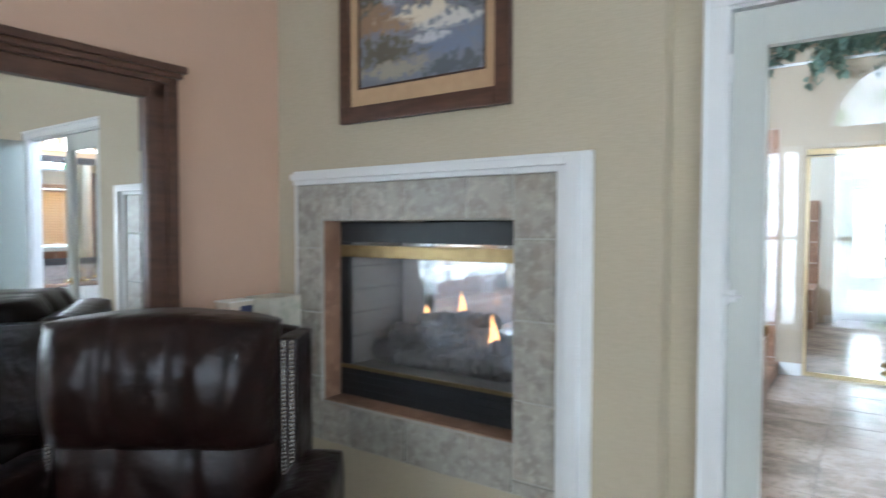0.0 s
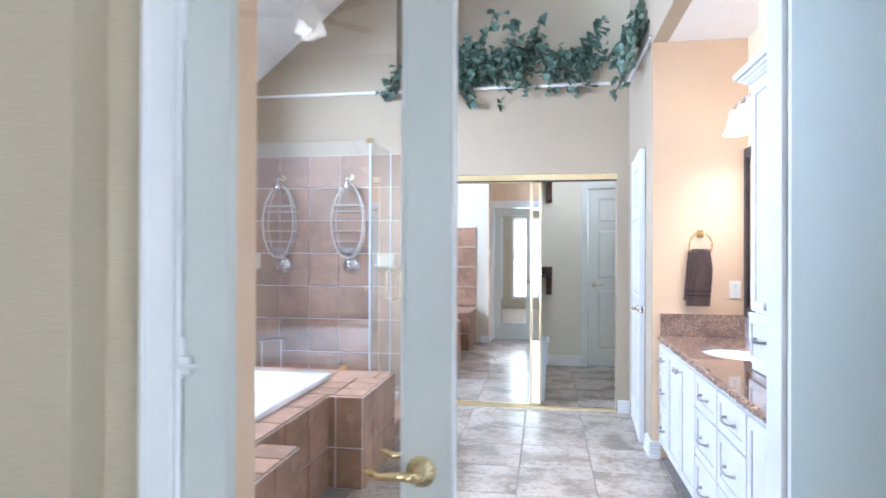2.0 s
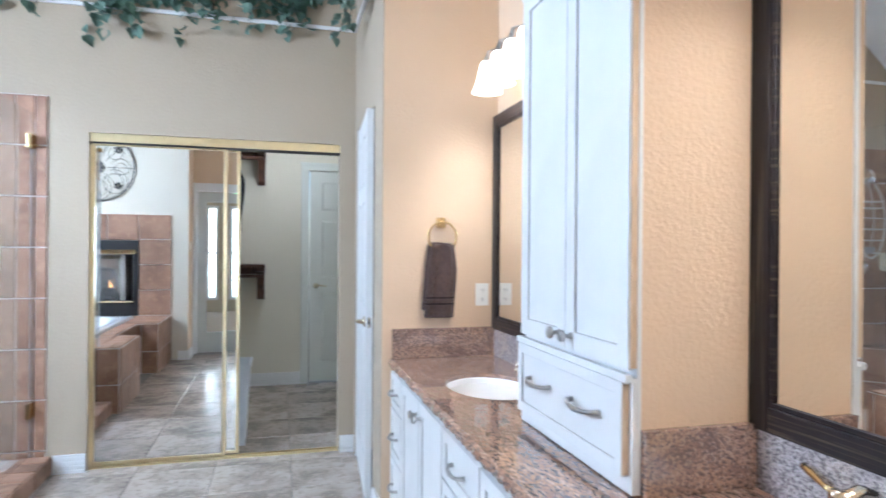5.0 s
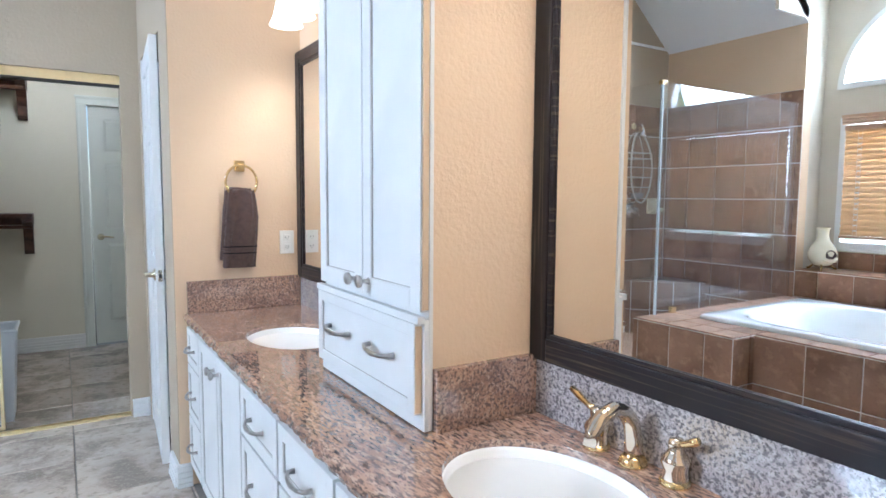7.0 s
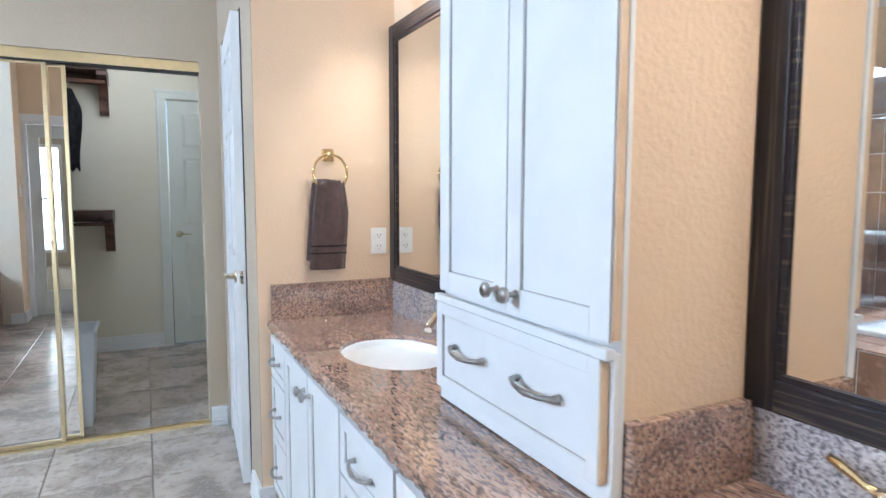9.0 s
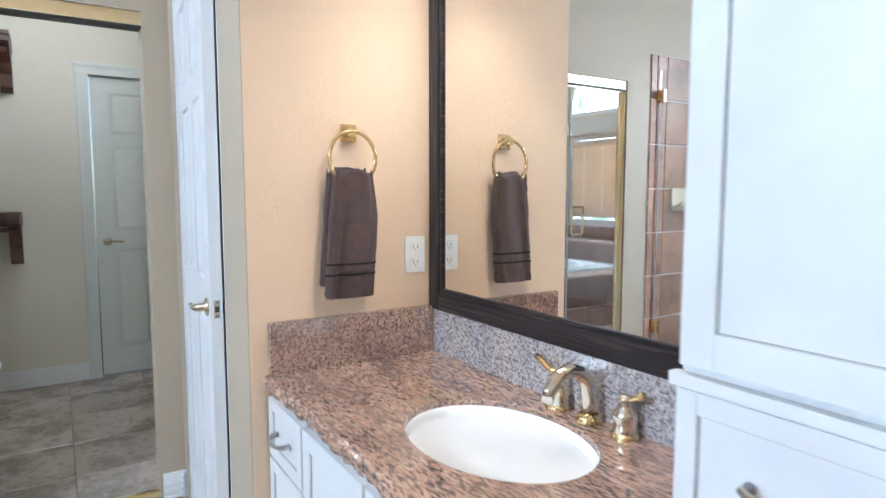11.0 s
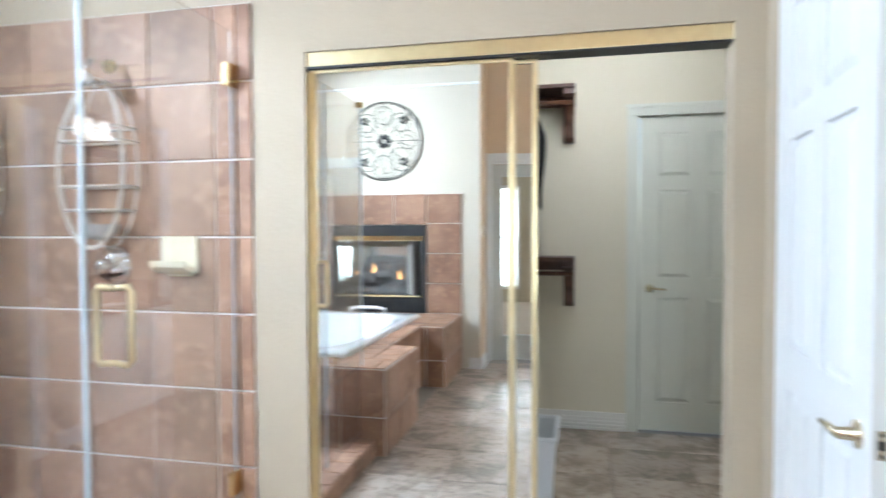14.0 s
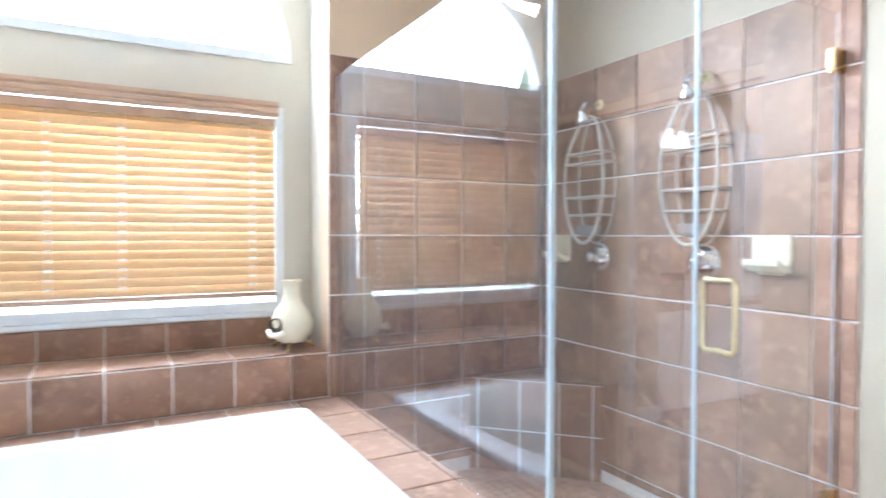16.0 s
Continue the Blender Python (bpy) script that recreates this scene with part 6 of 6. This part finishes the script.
part("mat_board", boxes([(-0.40, -0.018, 0.075, -0.345, -0.004, 0.96), (0.335, -0.018, 0.075, 0.39, -0.004, 0.96), (-0.345, -0.018, 0.075, 0.335, -0.004, 0.16), (-0.345, -0.018, 0.86, 0.335, -0.004, 0.96)]), MAT_BOARD, pic, "tan mat")
part("inner_lip", boxes([(-0.352, -0.022, 0.152, -0.345, -0.005, 0.868), (0.335, -0.022, 0.152, 0.342, -0.005, 0.868), (-0.345, -0.022, 0.152, 0.335, -0.005, 0.16), (-0.345, -0.022, 0.86, 0.335, -0.005, 0.868)]), DARK_WOOD, pic)
FRAME_WOOD = streaked(material("brown_frame_wood", (0.075, 0.033, 0.02), 0.35), (0.085, 0.04, 0.024), (0.05, 0.023, 0.014), 8, (1, 1, 6))
for nm, r in (("frame_side", (-0.46, -0.035, 0.0, -0.40, 0, 1.04)), ("frame_side", (0.39, -0.035, 0.0, 0.455, 0, 1.04)), ("frame_bottom", (-0.40, -0.035, 0.0, 0.39, 0, 0.075)), ("frame_top", (-0.40, -0.035, 0.96, 0.39, 0, 1.04))):
    part(nm, box(*r, 0.006), FRAME_WOOD, pic)

# large leaning mirror on the peach wall
big = thing("leaning_mirror", pose(-2.655, 0.55, 0.10, 0, 0, 90), "large mirror in a broad carved brown wooden frame", "mirror")
MW, MH = 0.83, 1.96
part("glass", box(-MW + 0.12, -0.03, 0.12, MW - 0.12, -0.022, MH - 0.12), MIRROR, big, "mirror glass")
for nm, rows in (("side_rail", [(-MW, -0.07, 0, -MW + 0.05, -0.002, MH), (-MW + 0.05, -0.055, 0, -MW + 0.11, -0.002, MH), (-MW + 0.11, -0.06, 0.11, -MW + 0.135, -0.002, MH - 0.11)]),
                 ("side_rail", [(MW - 0.05, -0.07, 0, MW, -0.002, MH), (MW - 0.11, -0.055, 0, MW - 0.05, -0.002, MH), (MW - 0.135, -0.06, 0.11, MW - 0.11, -0.002, MH - 0.11)]),
                 ("top_rail", [(-MW - 0.03, -0.10, MH - 0.03, MW + 0.03, -0.002, MH), (-MW - 0.015, -0.085, MH - 0.055, MW + 0.015, -0.002, MH - 0.03), (-MW, -0.07, MH - 0.08, MW, -0.002, MH - 0.055), (-MW + 0.05, -0.055, MH - 0.15, MW - 0.05, -0.002, MH - 0.08)]),
                 ("bottom_rail", [(-MW + 0.05, -0.06, 0, MW - 0.05, -0.002, 0.13)])):
    part(nm, boxes(rows, 0.006), FRAME_WOOD, big)

# recliner with nailhead trim
chair = thing("recliner", pose(-2.08, 1.05, 0, 0, 0, -145), "dark brown leather recliner with nailhead trim in front of the fireplace", "armchair")


def cushion(x0, y0, z0, x1, y1, z1, puff=0.06, seams=3):
    bm = bmesh.new()
    nx, nz = 30, 18
    sides = []
    for s in (-1, 1):
        g = []
        for i in range(nx + 1):
            col = []
            for j in range(nz + 1):
                u, v = i / nx, j / nz
                edge = min(1, min(u, 1 - u) * 7) ** 0.5 * math.sin(math.pi * min(1, max(0, 0.06 + 0.88 * v))) ** 0.45
                seam = 1 - 0.16 * math.exp(-((((u * seams) % 1) - 0.0) ** 2) * 90) - 0.16 * math.exp(-((((u * seams) % 1) - 1.0) ** 2) * 160)
                y = (y0 + y1) / 2 + s * ((y1 - y0) / 2) * (0.25 + 0.75 * edge * seam)
                col.append(bm.verts.new((x0 + (x1 - x0) * u, y, z0 + (z1 - z0) * v + 0.03 * math.sin(math.pi * u) * v)))
            g.append(col)
        for i in range(nx):
            for j in range(nz):
                bm.faces.new((g[i][j], g[i + 1][j], g[i + 1][j + 1], g[i][j + 1]))
        sides.append(g)
    a, b = sides
    border = [(i, 0) for i in range(nx)] + [(nx, j) for j in range(nz)] + [(i, nz) for i in range(nx, 0, -1)] + [(0, j) for j in range(nz, 0, -1)]
    for k, (i, j) in enumerate(border):
        p, q = border[(k + 1) % len(border)]
        bm.faces.new((a[i][j], a[p][q], b[p][q], b[i][j]))
    bmesh.ops.recalc_face_normals(bm, faces=bm.faces[:])
    return bm


part("headrest", cushion(-0.378, -0.12, 0.65, 0.378, 0.28, 1.047, seams=3), LEATHER, chair, "puffed three-channel headrest", True)
part("lumbar_cushion", cushion(-0.375, -0.10, 0.30, 0.375, 0.20, 0.74, seams=3), LEATHER, chair, smooth=True)
part("back_shell", box(-0.40, -0.24, 0.10, 0.40, -0.07, 1.0, 0.07), LEATHER, chair, smooth=True)
part("seat_cushion", box(-0.36, 0.06, 0.20, 0.36, 0.74, 0.42, 0.07), LEATHER, chair, smooth=True)
for s in (-1, 1):
    part("arm", box(s * 0.41, -0.10, 0.08, s * 0.58, 0.70, 0.56, 0.06), LEATHER, chair, smooth=True)
    part("wing", box(s * 0.366, -0.18, 0.44, s * 0.44, 0.06, 0.985, 0.02), LEATHER, chair)
    bm = bmesh.new()
    for z in [0.46 + 0.0142 * i for i in range(37)]:
        for x in (0.390, 0.419):
            bmesh.ops.create_uvsphere(bm, u_segments=8, v_segments=5, radius=0.0082, matrix=Matrix.Translation((s * x, 0.061, z)))
    tagged(part("nailhead_trim", bm, NAIL, chair, "row of nickel nailheads"), kind="stuff")
for x in (-0.33, 0.33):
    for y in (-0.06, 0.56):
        part("foot", lathe([(0.03, 0.0), (0.035, 0.03), (0.028, 0.06), (0.04, 0.12)], pose(x, y, 0), 16), DARK_WOOD, chair, smooth=True)

# carton beside the fireplace
CREAM_CARD = material("cream_card", (0.52, 0.49, 0.40), 0.6, grain=[(9, 4, (0.36, 0.36, 0.28), 0.7, 0.48, 0.60), (22, 3, (0.60, 0.57, 0.48), 0.5, 0.5, 0.7)])
BLUE_PRINT = material("blue_print", (0.03, 0.035, 0.10), 0.5, grain=[(12, 3, (0.06, 0.06, 0.13), 0.5, 0.4, 0.7)])
crt = thing("carton", pose(-2.545, 1.855, 0, 0, 0, 4), "tall cream printed carton standing beside the fireplace", "box")
part("box", box(-0.09, -0.10, 0.0, 0.09, 0.10, 1.02, 0.003), CREAM_CARD, crt)
crt2 = thing("carton", pose(-2.605, 1.67, 0, 0, 0, 2), "brown and dark blue printed carton beside the cream one", "box")
part("box", box(-0.05, -0.07, 0.0, 0.05, 0.07, 1.005, 0.003), PAPER_BOX, crt2)
part("label", boxes([(0.0505, -0.005, 0.70, 0.0525, 0.065, 0.985)]), BLUE_PRINT, crt2, "dark blue printed panel")
part("lid", box(-0.052, -0.072, 1.005, 0.052, 0.072, 1.012), PLASTIC, crt2, "white top flap")

# bedroom windows
def plain_window(name, m, w, h, label):
    o = new(name)
    o.matrix_world = m
    tagged(o, label, "window", kind="structure")
    part("window_frame", boxes([(-w / 2, -0.05, 0, -w / 2 + 0.06, 0.05, h), (w / 2 - 0.06, -0.05, 0, w / 2, 0.05, h), (-w / 2 + 0.06, -0.05, 0, w / 2 - 0.06, 0.05, 0.06), (-w / 2 + 0.06, -0.05, h - 0.06, w / 2 - 0.06, 0.05, h), (-0.025, -0.04, 0.06, 0.025, 0.04, h - 0.06), (-w / 2 + 0.06, -0.03, h / 2 - 0.02, w / 2 - 0.06, 0.03, h / 2 + 0.02)], 0.004), TRIM, o)
    g = part("pane", box(-w / 2 + 0.05, -0.003, 0.05, w / 2 - 0.05, 0.003, h - 0.05), GLASS, o)
    g.visible_shadow = False


for k, (a, b) in enumerate(((BWX[0], BWX[1]), (BWX[2], BWX[3]), (BWX[4], BWX[5]))):
    plain_window("window_%d" % (5 + k), pose((a + b) / 2, -3.26, 0.25), b - a, 2.0, "tall white-framed bedroom window")
for z in (3.02,):
    o = tagged(new("window_8"), "white-framed arched bedroom window", "window", kind="structure")
    part("window_frame", tube([(BAX - (BAR - 0.02) * math.cos(math.pi * q / 24), -3.26, 2.43 + (BAR - 0.02) * math.sin(math.pi * q / 24)) for q in range(25)], 0.03, 8), TRIM, o)

# ceiling fan with three lit shades
fan = thing("ceiling_fan", (-1.70, -1.60, 3.6), "bedroom ceiling fan with five blades and three lit shades", "ceiling fan")
part("rod", tube([(0, 0, 0), (0, 0, -0.12)], 0.015, 12), PALE_BRASS, fan, smooth=True)
part("motor", lathe([(0.001, -0.10), (0.07, -0.11), (0.11, -0.14), (0.11, -0.20), (0.06, -0.24), (0.001, -0.245)], Matrix(), 28), PALE_BRASS, fan, smooth=True)
for k in range(5):
    b = part("blade", box(0.14, -0.065, -0.182, 0.62, 0.065, -0.174, 0.003), DARK_WOOD, fan)
    b.rotation_euler = (0, 0, 2 * math.pi * k / 5 + 0.4)
for k in range(3):
    a = 2 * math.pi * k / 3
    part("shade", lathe([(0.022, 0.0), (0.034, -0.03), (0.05, -0.08), (0.062, -0.10), (0.06, -0.101), (0.03, -0.03)], pose(0.09 * math.cos(a), 0.09 * math.sin(a), -0.25), 20), LIT_GLASS, fan, "lit bell shade", True)
plain_window("window_4", pose(3.35, -0.6, 0.5, 0, 0, 90), 2.0, 1.7, "white-framed bedroom window")
area_lamp("daylight_back", look((0.15, -3.5, 1.4), (0, 0, 1.2)), 2.5, 1.9, 78, (1.0, 0.97, 0.92))
area_lamp("daylight_side", look((3.6, -0.6, 1.45), (0, -0.2, 1.2)), 1.9, 1.6, 47, (1.0, 0.97, 0.92))


# ---- ivy on the plant shelf ----
def leaf_mesh(mat):
    bm = bmesh.new()
    out = [(0, 0), (0.022, 0.006), (0.030, 0.024), (0.019, 0.036), (0.0, 0.062), (-0.019, 0.036), (-0.030, 0.024), (-0.022, 0.006)]
    mid = [(0, 0.005), (0, 0.03)]
    vs = [bm.verts.new((x, y, -0.22 * abs(x) - 1.6 * (y - 0.02) ** 2)) for x, y in out]
    c = bm.verts.new((0, 0.024, 0.004))
    for k in range(len(vs)):
        bm.faces.new((c, vs[k], vs[(k + 1) % len(vs)]))
    return bm


def ivy(name, at, vines, mat, label, seed, spread, drop, size=1.0):
    rnd = random.Random(seed)
    t = thing(name, at, label, "plant", "ivy on the plant shelf")
    leaves = []
    stems = bmesh.new()
    base = leaf_mesh(mat)
    shape = [(v.co.copy()) for v in base.verts]
    faces = [[v.index for v in f.verts] for f in base.faces]
    base.verts.index_update()
    faces = [[v.index for v in f.verts] for f in base.faces]
    base.free()
    verts, polys = [], []
    for _ in range(vines):
        x0 = rnd.uniform(-spread, spread)
        env = 1 - 0.45 * abs(x0 / spread) ** 2
        p = Vector((x0, rnd.uniform(-0.05, 0.25), rnd.uniform(0.02, 0.10)))
        up = rnd.uniform(0.05, 0.38) * env
        hang = rnd.random() < 0.62
        tgt = Vector((x0 + rnd.uniform(-0.3, 0.3), -0.06 - rnd.uniform(0, 0.07), -rnd.uniform(0.03, drop) * env)) if hang else Vector((x0 + rnd.uniform(-0.3, 0.3), rnd.uniform(-0.10, 0.2), up + 0.12))
        ctrl = Vector(((x0 + tgt.x) / 2, -0.04 if hang else p.y, up if hang else up * 0.8))
        pts = []
        for k in range(9):
            s = k / 8
            pts.append(p * (1 - s) ** 2 + ctrl * 2 * s * (1 - s) + tgt * s * s)
        tube(pts, 0.003, 5, bm=stems)
        for k in range(1, 9):
            for _ in range(5):
                q = pts[k] + Vector((rnd.gauss(0, 0.035), rnd.gauss(0, 0.03), rnd.gauss(0, 0.03)))
                if q.z < 0.06 and q.y > -0.045:
                    q.y = -0.05 - rnd.random() * 0.05
                m = Matrix.Translation(q) @ Euler((radians(rnd.uniform(200, 280)), radians(rnd.uniform(-35, 35)), radians(rnd.uniform(-60, 60)))).to_matrix().to_4x4() @ Matrix.Diagonal((size * rnd.uniform(0.7, 1.35),) * 3 + (1,))
                o = len(verts)
                verts.extend(m @ v for v in shape)
                polys.extend([o + i for i in f] for f in faces)
    data = bpy.data.meshes.new("leaves")
    data.from_pydata(verts, [], polys)
    data.materials.append(mat)
    lv = new("leaves", data)
    lv.parent = t
    tagged(lv, kind="stuff")
    part("stems", stems, STEM, t)


ivy("ivy_plant", (-0.50, YB + 0.06, 3.05), 26, LEAF, "trailing green artificial ivy spilling over the plant shelf", 5, 0.42, 0.36, 1.05)
ivy("ivy_plant", (0.30, YB + 0.06, 3.05), 26, LEAF, "trailing green artificial ivy spilling over the plant shelf", 8, 0.42, 0.36, 1.05)
setting("plant_ledge", box(XR - 0.001, 5.18, 2.86, XR + 0.12, YB, 2.93), TAN, "tan ledge over the small door")
ivy("ivy_plant", pose(0.985, 5.55, 2.95, 0, 0, -90), 14, PALE_LEAF, "pale frosted ivy trailing at the wall corner", 11, 0.22, 0.30)

# ---- floor and wall tiles ----
floor_ob = bpy.data.objects["floor_bath"]
tile_jobs.append((floor_ob, FLOOR_TILE, plane((-0.80, 2.27, -0.004), X, Y), 1.88, 4.08, 0.4615, 0.4615, 0.02, 0.26))
tile_jobs.append((floor_ob, FLOOR_TILE, plane((-1.30, 6.36, -0.004), X, Y), 3.3, 2.13, 0.4615, 0.4615, 0.06, 0.4))
for parent, mat, m, w, h, pw, ph, ou, ov in tile_jobs:
    lay_tiles(parent, mat, m, w, h, pw, ph, ou, ov, gap=0.005 if mat is FLOOR_TILE else 0.008, thick=0.006 if mat is FLOOR_TILE else 0.008, gap_u=0.006 if parent is shower_wall else None)
